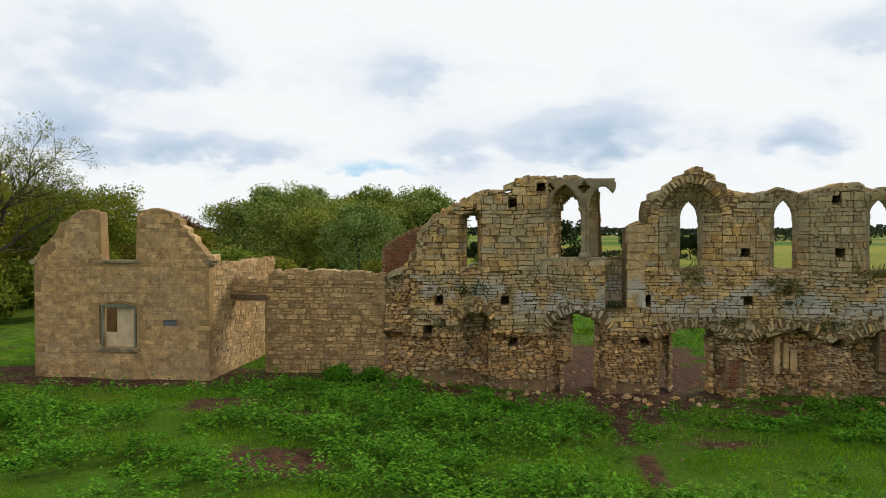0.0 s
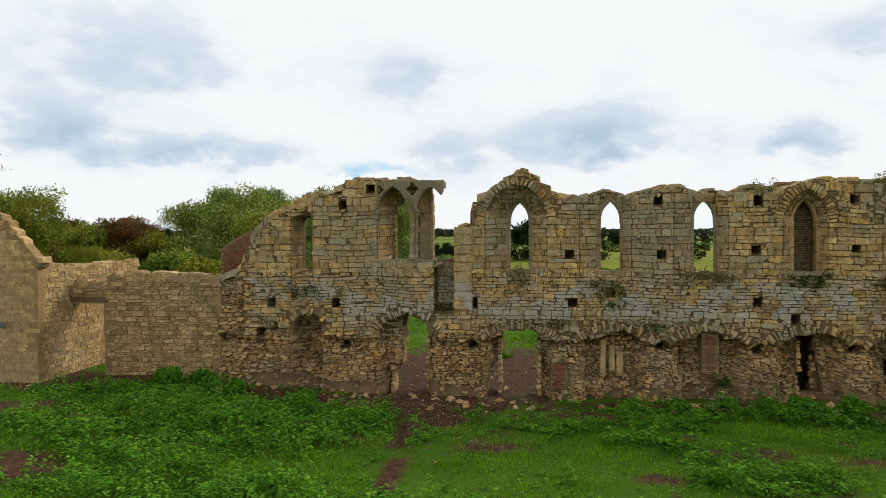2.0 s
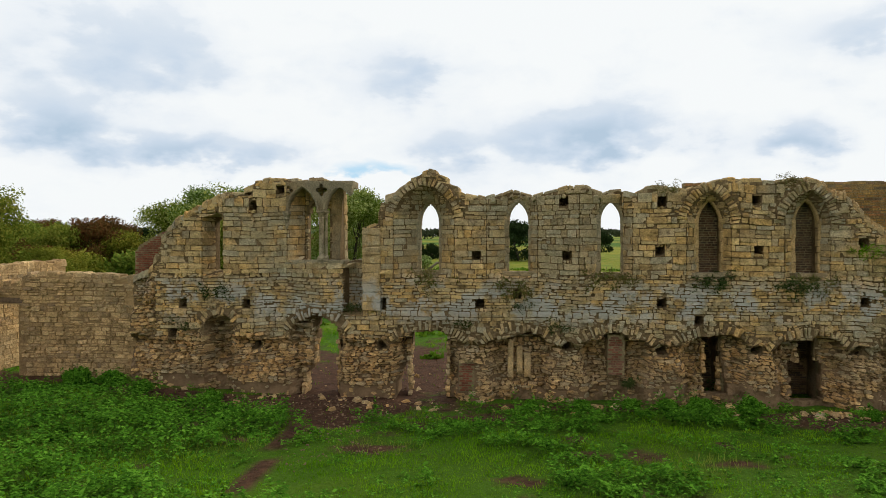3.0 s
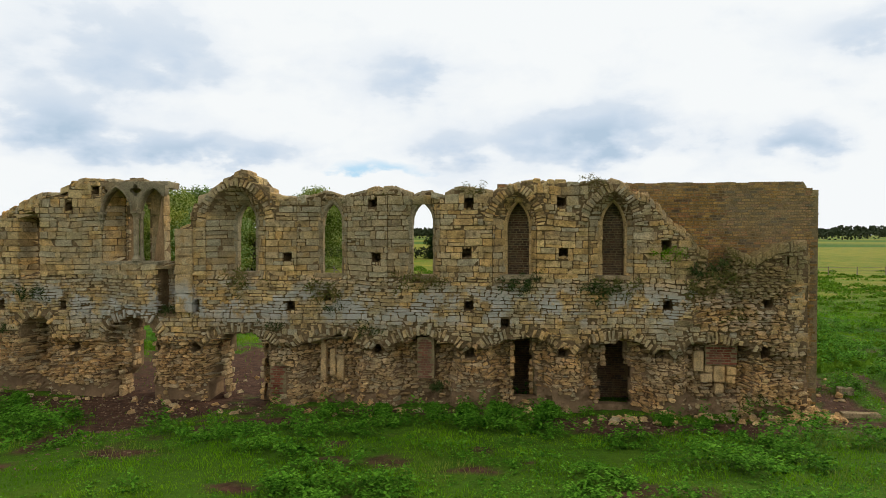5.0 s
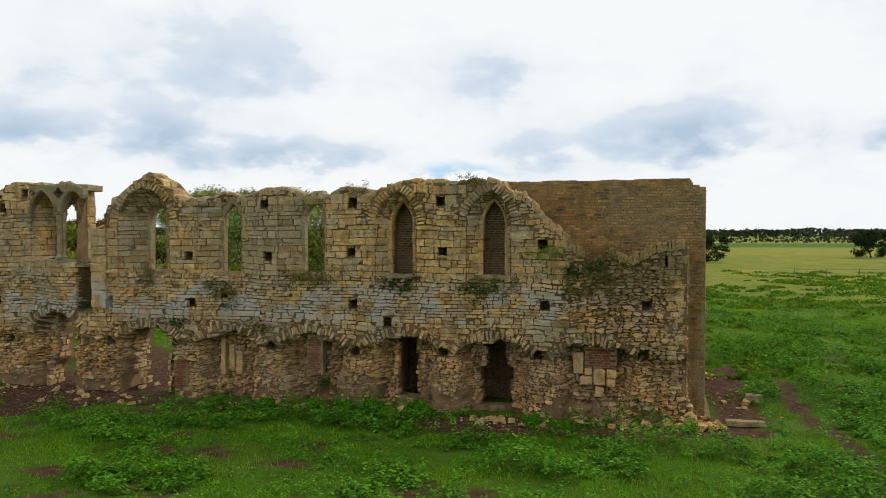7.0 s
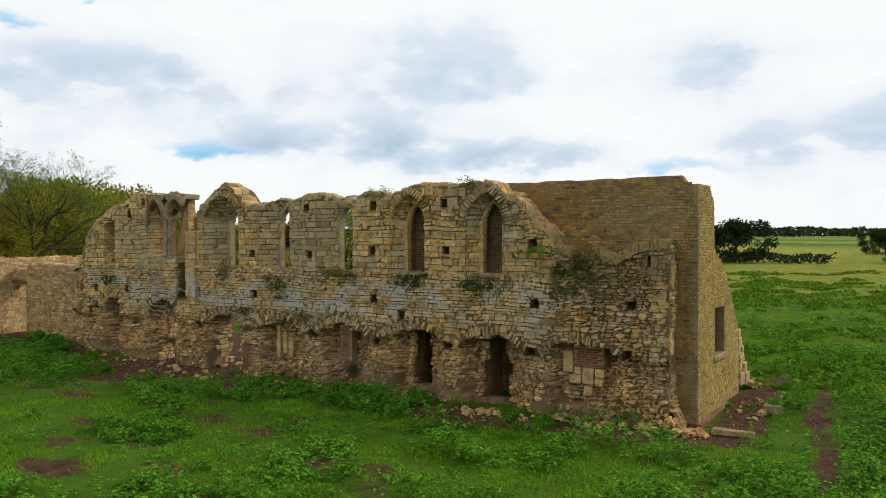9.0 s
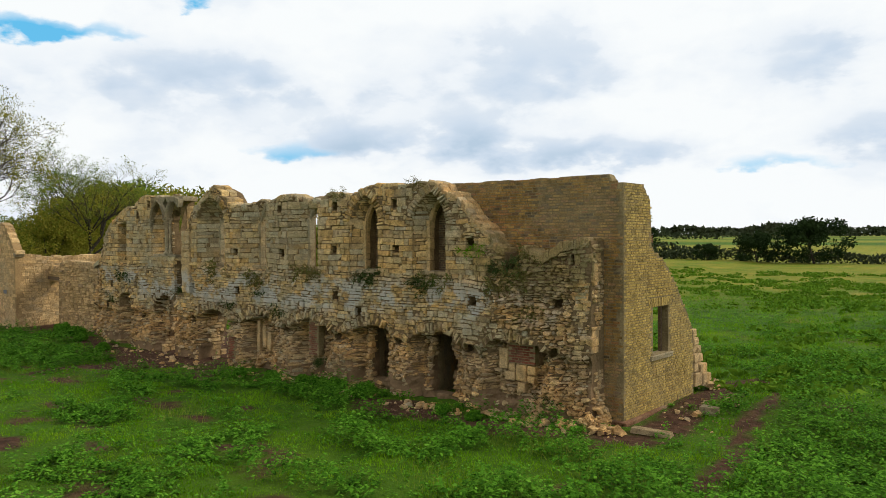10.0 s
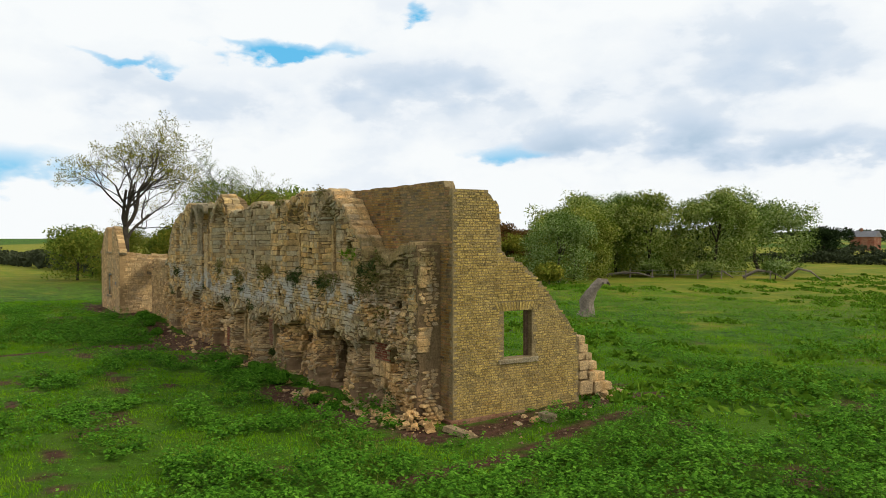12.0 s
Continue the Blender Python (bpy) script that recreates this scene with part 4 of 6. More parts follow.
def infill_keep(u, v):
    u, v = np.asarray(u, float), np.asarray(v, float)
    open_ = np.zeros(np.shape(u), bool)
    for w in WINDOWS[4:]:
        open_ |= lancet(u, v, w[0], w[1] + 0.1, w[2] - 0.1, w[3], w[4] + 0.1) < 0
    door = ((np.abs(u - 14.74) < 0.42) | (np.abs(u - 17.68) < 0.62)) & (v < 2.3)
    return ~door & (v < infill_top(u) - 0.01) & ((v > hall_top(u) - 0.3) | (u > 23.0)) & ~open_


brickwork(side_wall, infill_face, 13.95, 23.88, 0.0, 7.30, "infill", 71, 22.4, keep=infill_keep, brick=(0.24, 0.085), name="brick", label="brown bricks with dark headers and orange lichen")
# window bricks in the darkened tones, recess shade coloured in
for w in WINDOWS[4:]:
    brickwork(side_wall, infill_face, w[0] - 0.5, w[0] + 0.5, w[2] - 0.1, w[4] + 0.1, "shaded_infill", 77, w[0], name="smoked_brick", limit=150)
# brick box added behind each doorway; its unseen cheeks and head block light
for uc_, wide_ in ((14.74, 0.62), (17.68, 0.85)):
    cell_ = child("doorway_recess", bm_mesh("doorway_recess", box_bm(uc_ - wide_, uc_ + wide_, BACK + 1.3, BACK + 1.6, -0.3, 2.9), M["infill"], 0.01), brick_house, "deep brick-lined doorway, boxed in behind to keep it dark")
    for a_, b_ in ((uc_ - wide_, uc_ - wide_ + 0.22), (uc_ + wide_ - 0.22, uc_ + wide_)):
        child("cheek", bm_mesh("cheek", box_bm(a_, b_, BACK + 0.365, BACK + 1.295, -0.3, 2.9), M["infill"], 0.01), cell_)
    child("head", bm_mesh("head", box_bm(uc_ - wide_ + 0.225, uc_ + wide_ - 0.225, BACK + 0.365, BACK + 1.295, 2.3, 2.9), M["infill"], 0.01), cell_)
    # back bricks in the same shade-darkened tones
    brickwork(cell_, Face((0, BACK + 1.3, 0), (1, 0, 0), (0, 1, 0)), uc_ - wide_ + 0.25, uc_ + wide_ - 0.25, 0.0, 2.25, "shaded_infill", 75, uc_, limit=120)
gable_face = Face((EAST, BACK - 0.13, 0), (SKEW, 1, 0), (-1, SKEW, 0))


def skewed(me):
    """Turns a part of the gable with it."""
    me.transform(Matrix.Translation((EAST, BACK - 0.13, 0)) @ Matrix.Rotation(-math.atan(SKEW), 4, "Z") @ Matrix.Translation((-EAST, -BACK + 0.13, 0)))
    return me



GABLE_TOP = np.array([(0.0, 7.0), (1.35, 6.98), (1.5, 6.9), (1.62, 6.75), (1.86, 6.55), (1.90, 5.2), (2.2, 4.95), (2.6, 4.85), (3.1, 4.45), (3.7, 3.9), (4.2, 3.3), (4.6, 2.85), (4.9, 2.4), (5.02, 2.3)])
def gable_top(u):
    u = np.asarray(u, float)
    z = np.interp(u, GABLE_TOP[:, 0], GABLE_TOP[:, 1])
    return np.floor(z / 0.158) * 0.158 + 0.01
gable_hole = lambda u, v: (np.asarray(u) > 1.95) & (np.asarray(u) < 3.08) & (np.asarray(v) > 1.74) & (np.asarray(v) < 3.24)
gable_wall = flat_core("gable_wall", gable_face, 0.13, 5.02, -0.4, 7.06, 0.0, 0.34, "mortar_brick", brick_house, "yellow brick gable wall with a window opening", top=gable_top, hole=gable_hole, cell=0.098)
lintel_zone = lambda u, v: (np.asarray(u) > 1.75) & (np.asarray(u) < 3.28) & (np.asarray(v) > 3.22) & (np.asarray(v) < 3.52)
brickwork(gable_wall, gable_face, 0.15, 5.02, 0.0, 7.06, "gable", 72, 1.6, keep=lambda u, v: (v < gable_top(u) - 0.005) & ~gable_hole(u, v) & ~lintel_zone(u, v), brick=(0.235, 0.079), name="brick", label="yellow bricks, uneven in tone")
r_ = Rand(73)
flat_arch = []
for i in range(15):
    a = 1.76 + i * 1.51 / 15
    lean = (a + 0.05 - 2.515) * 0.18
    flat_arch.append(np.array([(a + 0.006, 3.24), (a + 0.094, 3.24), (a + 0.094 + lean, 3.51), (a + 0.006 + lean, 3.51)]))
place(stones(gable_face, flat_arch, lambda u, v: np.zeros(np.shape(u)), r_, 0.02, 0.02, sink=0.03, inset=0.93), gable_wall, "arch_brick", "gable", 2.5)
sill_me = skewed(worn_box("window_sill", EAST - 0.3, EAST + 0.07, BACK + 1.65, BACK + 3.17, 1.60, 1.745, M["dressed"], rough=0.012, seed=3))
child("window_sill", sill_me, brick_house, "pale worn stone sill")
fr = child("window_frame", skewed(bm_mesh("window_frame", box_bm(EAST - 0.30, EAST - 0.20, BACK + 2.83, BACK + 2.94, 1.75, 3.22), M["timber"], 0.008)), brick_house, "remains of a dark timber frame")
plinth = child("plinth", skewed(worn_box("plinth", EAST - 0.9, EAST + 0.16, BACK - 0.14, BACK + 2.6, -0.3, 0.10, M["footing"], rough=0.02, seed=6)), brick_house, "red brick footing")
# stub of stone at the far end of the gable
for i, (y0, y1, z0, z1, dx) in enumerate(((5.04, 5.32, 1.98, 2.25, 0.0), (5.04, 5.42, 1.70, 1.97, 0.03), (5.04, 5.3, 1.44, 1.69, 0.0), (5.31, 5.6, 1.40, 1.66, 0.04), (5.04, 5.45, 1.1, 1.43, 0.06), (5.46, 5.85, 1.06, 1.36, 0.02), (5.04, 5.4, 0.78, 1.09, 0.05), (5.42, 5.8, 0.72, 1.04, 0.10), (5.82, 6.2, 0.66, 0.98, 0.04), (5.04, 5.6, 0.3, 0.76, 0.08), (5.62, 6.1, 0.3, 0.70, 0.12), (6.12, 6.5, 0.3, 0.62, 0.06))):
    child("corner_stone", skewed(worn_box("corner_stone", EAST - 0.5, EAST + dx, BACK - 0.13 + y0, BACK - 0.13 + y1, z0 + 0.01, z1 - 0.01, M["rubble"], bevel=0.04, rough=0.03, seed=90 + i)), brick_house)

# ---------------------------------------------------------------- ruined cottage and linking wall
HF = 23.1
cot_face = Face((0, HF, 0), (1, 0, 0), (0, 1, 0))
cottage = thing("ruined_cottage", "roofless stone cottage with a broken gable and boarded window", "ruin", (-14, 25, 0.4))
COT = np.array([(-17.42, 4.45), (-17.3, 4.75), (-16.3, 5.86), (-15.95, 6.1), (-15.6, 6.2), (-15.15, 6.28), (-14.86, 6.2), (-14.84, 4.5), (-13.58, 4.5), (-13.56, 6.2), (-13.2, 6.3), (-12.5, 6.27), (-12.33, 6.2), (-11.5, 5.32), (-10.95, 4.7)])
cot_top = lambda u: np.interp(np.asarray(u, float), COT[:, 0], COT[:, 1]) + 0.03 * (vnoise(np.asarray(u) * 6, np.asarray(u) * 0, 4) - 0.5)
cot_hole = lambda u, v: (((np.asarray(u) > -14.94) & (np.asarray(u) < -13.6) & (np.asarray(v) > 1.5) & (np.asarray(v) < 2.97 + 0.08 * (1 - ((np.asarray(u) + 14.27) / 0.67) ** 2))) | ((np.asarray(u) > -12.58) & (np.asarray(u) < -12.12) & (np.asarray(v) > 2.3) & (np.asarray(v) < 2.53)))
cot_front = flat_core("gable_wall", cot_face, -17.42, -10.92, -0.3, 6.4, 0.0, 0.45, "mortar_pale", cottage, "gable wall of squared brown stone", top=cot_top, hole=cot_hole, cell=0.07)
rc = Rand(101)
no_head = lambda u, v: ~((np.abs(np.asarray(u) + 14.27) < 0.95) & (np.asarray(v) > 2.95) & (np.asarray(v) < 3.38))
polys = lay(rc, -17.42, -10.92, 0.35, 6.3, 0.165, 0.36, lambda u, v: (v < cot_top(u) - 0.03) & ~cot_hole(u, v) & (u > -17.4) & (u < -10.94) & no_head(u, v) & ~((np.abs(u + 14.25) < 0.95) & (v > 4.42) & (v < 4.6)), gap=0.004, cut=0.014, jit=0.006, hvar=0.35, wvar=0.55, wave=0.03, spin=0.8)
polys += [np.array([(-15.2 + i * 0.207, 3.04 + 0.08 * (1 - ((i - 4) / 4.5) ** 2)), (-15.2 + (i + 1) * 0.207 - 0.012, 3.04 + 0.08 * (1 - ((i - 3) / 4.5) ** 2)), (-15.2 + (i + 1) * 0.207 + (i - 4) * 0.03, 3.38), (-15.2 + i * 0.207 + 0.012 + (i - 4) * 0.03, 3.38)]) for i in range(9)]
place(stones(cot_face, polys, lambda u, v: np.zeros(np.shape(u)), rc, 0.016, 0.04, sink=0.04, inset=0.95), cot_front, "stone", "house", -12.0, "squared brown stones")
capping("coping", cot_face, cot_top, -17.4, -10.9, 0.0, 0.45, rc, "linkw", cot_front, 0.35, 0.07, skip=lambda u: -15.0 < u < -13.4)
child("window_sill", worn_box("window_sill", -15.12, -13.46, HF - 0.08, HF + 0.4, 1.36, 1.50, M["grey_stone"], rough=0.006, seed=1), cottage)
child("window_sill", worn_box("window_sill", -15.14, -13.44, HF - 0.07, HF + 0.42, 4.46, 4.56, M["grey_stone"], rough=0.006, seed=2), cottage)
win = child("window_frame", bm_mesh("window_frame", box_bm(-14.95, -13.59, HF + 0.03, HF + 0.14, 2.90, 3.02), M["paint"], 0.01), cottage, "weathered timber window frame")
for a, b in ((-14.93, -14.84), (-13.69, -13.61)):
    child("jamb", bm_mesh("jamb", box_bm(a, b, HF + 0.03, HF + 0.14, 1.5, 2.90), M["paint"], 0.01), win)
child("board", bm_mesh("board", box_bm(-14.42, -13.69, HF + 0.2, HF + 0.24, 1.5, 2.9), M["plaster"], 0.005), win, "pale weathered board closing the window")
child("board", bm_mesh("board", box_bm(-14.84, -14.42, HF + 0.2, HF + 0.24, 1.5, 2.02), M["plaster"], 0.005), win)
vent = child("air_vent", bm_mesh("air_vent", box_bm(-12.6, -12.1, HF + 0.04, HF + 0.1, 2.28, 2.55), M["slate"], 0.008), cottage, "dark metal ventilation grille")
for i in range(5):
    child("slat", bm_mesh("slat", box_bm(-12.57, -12.13, HF - 0.0, HF + 0.05, 2.32 + i * 0.045, 2.34 + i * 0.045), M["slate"], 0.004), vent)
for s, x in ((-1, -17.42), (1, -10.94)):
    bm = box_bm(-0.17, 0.17, -0.04, 0.45, -0.13, 0.13)
    for v in bm.verts:
        if v.co.z < 0:
            v.co.x *= 0.72
        elif v.co.x * s > 0:
            v.co.z -= 0.1
    bmesh.ops.translate(bm, vec=(x + s * 0.02, HF, 4.52), verts=bm.verts)
    child("kneeler", bm_mesh("kneeler", bm, M["grey_stone"], 0.04), cottage, "grey stone gable springer")
# long side wall of the cottage
cs_face = Face((-10.94, HF, 0), (0, 1, 0), (-1, 0, 0))
cs_top = lambda u: np.interp(np.asarray(u, float), (0, 0.5, 1.7, 3.2, 4.6, 5.1), (4.55, 4.42, 4.32, 4.3, 4.38, 4.3)) + 0.1 * (vnoise(np.asarray(u) * 5, np.asarray(u) * 0, 14) - 0.5)
cot_side = flat_core("side_wall", cs_face, 0.45, 6.3, -0.3, 4.7, 0.0, 0.45, "mortar_pale", cottage, "side wall of warm coursed stone", top=cs_top, cell=0.1)
polys = lay(rc, 0.0, 6.3, 0.1, 4.6, 0.18, 0.36, lambda u, v: (v < cs_top(u) - 0.03) & (u > 0.01) & (u < 6.28), gap=0.007, cut=0.016, jit=0.009, hvar=0.3, wave=0.03, spin=1.0)
place(stones(cs_face, polys, lambda u, v: np.zeros(np.shape(u)), rc, 0.035, 0.07, sink=0.04, inset=0.91), cot_side, "stone", "linkw", 2.0)
capping("coping", cs_face, cs_top, 0.4, 6.2, 0.0, 0.45, rc, "linkw", cot_side, 0.3, 0.12)
cr_face = Face((0, HF + 4.7, 0), (1, 0, 0), (0, 1, 0))
flat_core("rear_wall", cr_face, -17.42, -11.4, -0.3, 4.2, 0.0, 0.45, "plaster", cottage, "rear wall with pale plaster inside", hole=lambda u, v: (np.asarray(u) > -14.9) & (np.asarray(u) < -14.0) & (np.asarray(v) < 2.5), cell=0.1)
cw_face = Face((-17.42, HF + 0.45, 0), (0, 1, 0), (1, 0, 0))
flat_core("side_wall", cw_face, 0.0, 4.25, -0.3, 4.25, 0.0, 0.45, "mortar_pale", cottage, cell=0.25)

LF = 24.85
link_wall = thing("boundary_wall", "rough coursed stone boundary wall with a pale uneven top and a gateway", "wall", (-7.5, 25, 0.4))
lk_face = Face((0, LF, 0), (1, 0, 0), (0, 1, 0))
lk_top = lambda u: np.interp(np.asarray(u, float), (-10.94, -10.0, -9.6, -9.3, -7.5, -5.1), (3.68, 3.72, 3.75, 4.0, 4.02, 3.92)) + 0.1 * (vnoise(np.asarray(u) * 4, np.asarray(u) * 0, 24) - 0.5)
lk_hole = lambda u, v: (np.asarray(u) < -9.6) & (np.asarray(v) < 3.05)
lk = flat_core("wall", lk_face, -10.92, -5.1, -0.3, 4.2, 0.0, 0.55, "mortar_pale", link_wall, top=lk_top, hole=lk_hole, cell=0.1)
polys = lay(rc, -10.92, -5.1, 0.3, 4.1, 0.15, 0.33, lambda u, v: (v < lk_top(u) - 0.03) & ~lk_hole(u, v) & (u > -10.9) & (u < -5.12) & ~((u < -9.58) & (v < 3.3)), gap=0.010, cut=0.03, jit=0.014, hvar=0.4, wvar=0.6, wave=0.05, spin=2.0, lost=0.0)
place(stones(lk_face, polys, lambda u, v: 0.03 * (fbm(np.asarray(u), np.asarray(v), 41) - 0.5), rc, 0.07, 0.15, sink=0.06, inset=0.86), lk, "stone", "linkw", -8.0)
capping("coping", lk_face, lk_top, -10.8, -5.1, 0.0, 0.55, rc, "linkw", lk, 0.3, 0.13, label="pale loose capping stones")
child("lintel", worn_box("lintel", -10.93, -9.45, LF - 0.02, LF + 0.5, 3.06, 3.26, M["timber"], rough=0.02, seed=33), link_wall, "dark timber gateway lintel")

# ---------------------------------------------------------------- ground
BARE = [(-14.5, 22.7, 5.5, 1.0, 0), (-10.3, 23.9, 1.5, 1.6, 0), (-8.8, 24.3, 1.6, 0.6, 0), (-8.9, 19.6, 1.2, 1.2, 0), (-5.4, 14.8, 1.5, 1.0, 0), (-18.8, 23.9, 2.0, 1.0, 0),
        (2.6, 23.4, 4.2, 1.3, 0), (3.3, 29.0, 5.6, 8.0, 0), (3.2, 21.4, 0.8, 1.2, 0), (4.8, 18.5, 0.9, 0.35, 0), (7.4, 22.4, 1.6, 0.5, 0),
        (17.6, 22.9, 1.9, 0.8, 0), (21.5, 23.3, 2.2, 0.6, 0), (24.9, 26.2, 0.8, 2.4, 0), (25.0, 29.8, 0.8, 2.6, 0), (27.3, 23.0, 0.3, 2.8, 0), (26.9, 27.6, 0.32, 3.0, 0), (25.7, 31.6, 0.8, 1.2, 0), (24.5, 24.2, 1.3, 0.7, 0), (0.8, 23.7, 6.0, 0.8, 0), (10.5, 24.0, 5.0, 0.45, 0), (17.7, 23.4, 2.4, 0.9, 0), (11.6, 13.8, 1.3, 0.6, 0), (13.6, 18.3, 0.7, 0.25, 0), (2.4, 19.4, 0.3, 1.8, 0), (2.7, 16.4, 0.28, 1.3, 0),
        (8.6, 16.6, 0.6, 0.3, 0), (10.2, 18.6, 0.5, 0.3, 0), (17.0, 17.0, 0.5, 0.25, 0), (21.0, 15.4, 0.6, 0.3, 0), (14.2, 15.0, 0.7, 0.3, 0)]


def bare(x, y):
    """How bare the soil lies, 0 to 1."""
    x, y = np.asarray(x, float), np.asarray(y, float)
    wob = 0.9 * (fbm(x * 0.9, y * 0.9, 71) - 0.5) + 0.9 * (fbm(x * 2.7, y * 2.7, 72) - 0.5)
    b = np.zeros(np.shape(x))
    for cx, cy, rx, ry, _ in BARE:
        q = np.hypot((x - cx) / rx, (y - cy) / ry) + wob * 0.9
        b = np.maximum(b, smooth(1.12, 0.8, q))
    spots = smooth(0.72, 0.80, fbm(x * 0.8, y * 0.8, 77)) * smooth(60, 30, y) * 0.9
    return np.maximum(b, spots)


NETTLES = [(-1.5, 20.0, 4.2, 3.2), (-5.5, 17.6, 2.6, 1.6), (-3.0, 15.6, 2.4, 1.4), (-5.5, 23.2, 2.6, 1.2), (-0.6, 22.6, 2.4, 1.0), (-13.8, 17.0, 3.4, 2.4), (-9.2, 22.0, 1.3, 0.5), (9.5, 22.6, 2.3, 1.0), (6.2, 20.6, 1.5, 0.9), (9.0, 19.0, 1.3, 0.5), (13.8, 22.9, 2.6, 1.0), (19.3, 23.0, 1.1, 0.5), (15.8, 23.2, 1.3, 0.7), (22.3, 23.6, 1.3, 0.4), (28.5, 36.5, 4.0, 1.6), (38.0, 40.0, 6.0, 1.8), (33.0, 46.0, 5.0, 1.4), (11.0, 16.5, 1.6, 0.8), (20.0, 19.4, 2.0, 0.8), (3.0, 13.5, 3.0, 1.0), (-1.0, 14.5, 3.0, 1.4), (31.5, 26.5, 4.0, 4.5), (30.0, 20.0, 4.0, 3.0), (34.0, 33.0, 4.0, 2.0), (17.0, 14.0, 2.4, 0.9), (25.5, 18.0, 2.6, 1.0)]


def weeds(x, y):
    x, y = np.asarray(x, float), np.asarray(y, float)
    w = np.zeros(np.shape(x))
    wob = 1.0 * (fbm(x * 0.6, y * 0.6, 81) - 0.5) + 0.4 * (fbm(x * 2.3, y * 2.3, 82) - 0.5)
    for cx, cy, rx, ry in NETTLES:
        w = np.maximum(w, smooth(1.2, 0.75, np.hypot((x - cx) / rx, (y - cy) / ry) + wob))
    beds = w * (0.55 + 0.45 * smooth(0.34, 0.5, vnoise(x * 1.9, y * 2.1, 85)))
    w = np.maximum(w, smooth(0.47, 0.60, fbm(x * 0.30, y * 0.42, 84)) * smooth(80, 45, y) * 0.9)
    w = w * smooth(0.36, 0.50, fbm(x * 0.8, y * 0.95, 86)) * (0.35 + 0.65 * smooth(0.38, 0.46, vnoise(x * 2.4, y * 2.6, 87)))
    w = np.maximum(w, beds)
    w = w * (1 - smooth(-8.0, -10.0, x) * smooth(20.2, 20.9, y) * (np.hypot((x + 9.2) / 1.3, (y - 22.0) / 0.5) > 1))
    return w * (1 - bare(x, y))


def ground_z(x, y):
    x, y = np.asarray(x, float), np.asarray(y, float)
    z = 0.42 * smooth(0.0, -6.5, x) + 0.14 * smooth(22.5, 18.5, y) * smooth(60, 40, x)
    z = z + 0.42 * smooth(23.6, 26.5, x) * smooth(25.5, 31.0, y) * smooth(34, 27, x)
    z = z + 0.16 * (fbm(x * 0.35, y * 0.35, 91) - 0.5) + 0.09 * (fbm(x * 1.1, y * 1.1, 92) - 0.5)
    z = z + 1.4 * smooth(80, 400, np.hypot(x - 10, y)) * (fbm(x * 0.01, y * 0.01, 93) - 0.45)
    z = z + 7.0 * smooth(500, 2200, np.hypot(x, y)) * fbm(x * 0.0011 + 3.1, y * 0.0011, 94)
    return z


def axis(lo, hi, fine_lo, fine_hi, step):
    a = list(np.arange(fine_lo, fine_hi + 1e-6, step))
    s, p = step, fine_hi
    while p < hi:
        s *= 1.16
        p += s
        a.append(p)
    s, p = step, fine_lo
    while p > lo:
        s *= 1.16
        p -= s
        a.insert(0, p)
    return np.array(a)


gx, gy = axis(-4200, 4200, -22, 46, 0.27), axis(-4200, 4200, 8, 48, 0.27)
GX, GY = np.meshgrid(gx, gy, indexing="ij")
GZ = ground_z(GX, GY)
gi = np.arange(GX.size).reshape(GX.shape)
gf = np.stack([gi[:-1, :-1], gi[1:, :-1], gi[1:, 1:], gi[:-1, 1:]], -1).reshape(-1, 4)


def field_material():
    m, nt, bsdf = shader("pasture", 0.95, 0.1)
    geo = nt.nodes.new("ShaderNodeNewGeometry")
    pos = geo.outputs["Position"]
    att = nt.nodes.new("ShaderNodeAttribute")
    att.attribute_name = "soil"
    dry = nt.nodes.new("ShaderNodeAttribute")
    dry.attribute_name = "dry"
    fine = noise_tex(nt, pos, 9.0, 6.0, 0.7)
    mid = noise_tex(nt, pos, 0.9, 5.0, 0.6)
    grass = mixc(nt, ramp(nt, mid, [(0.35, 0.0), (0.65, 1.0)]), (0.03, 0.085, 0.005), (0.085, 0.18, 0.010))
    grass = mixc(nt, 1.0, grass, ramp(nt, fine, [(0.3, 0.45), (0.7, 1.4)]), "MULTIPLY")
    grass = mixc(nt, 1.0, grass, ramp(nt, noise_tex(nt, pos, 2.6, 6.0, 0.65), [(0.38, 0.5), (0.6, 1.2)]), "MULTIPLY")
    straw = mixc(nt, ramp(nt, noise_tex(nt, pos, 0.25, 4.0, 0.6), [(0.35, 0.0), (0.65, 1.0)]), (0.12, 0.175, 0.008), (0.27, 0.225, 0.03))
    straw = mixc(nt, 1.0, straw, ramp(nt, fine, [(0.3, 0.7), (0.7, 1.2)]), "MULTIPLY")
    grass = mixc(nt, dry.outputs["Fac"], grass, straw)
    soil = mixc(nt, ramp(nt, noise_tex(nt, pos, 3.5, 6.0, 0.7), [(0.35, 0.0), (0.7, 1.0)]), (0.038, 0.019, 0.011), (0.125, 0.063, 0.036))
    thatch = nt.nodes.new("ShaderNodeAttribute")
    thatch.attribute_name = "thatch"
    grass = mixc(nt, thatch.outputs["Fac"], grass, mixc(nt, fine, (0.026, 0.062, 0.003), (0.085, 0.175, 0.009)))
    col = mixc(nt, att.outputs["Fac"], grass, soil)
    link(nt, col, bsdf.inputs["Base Color"])
    bump(nt, bsdf, fine, 1.0, 0.09)
    return m


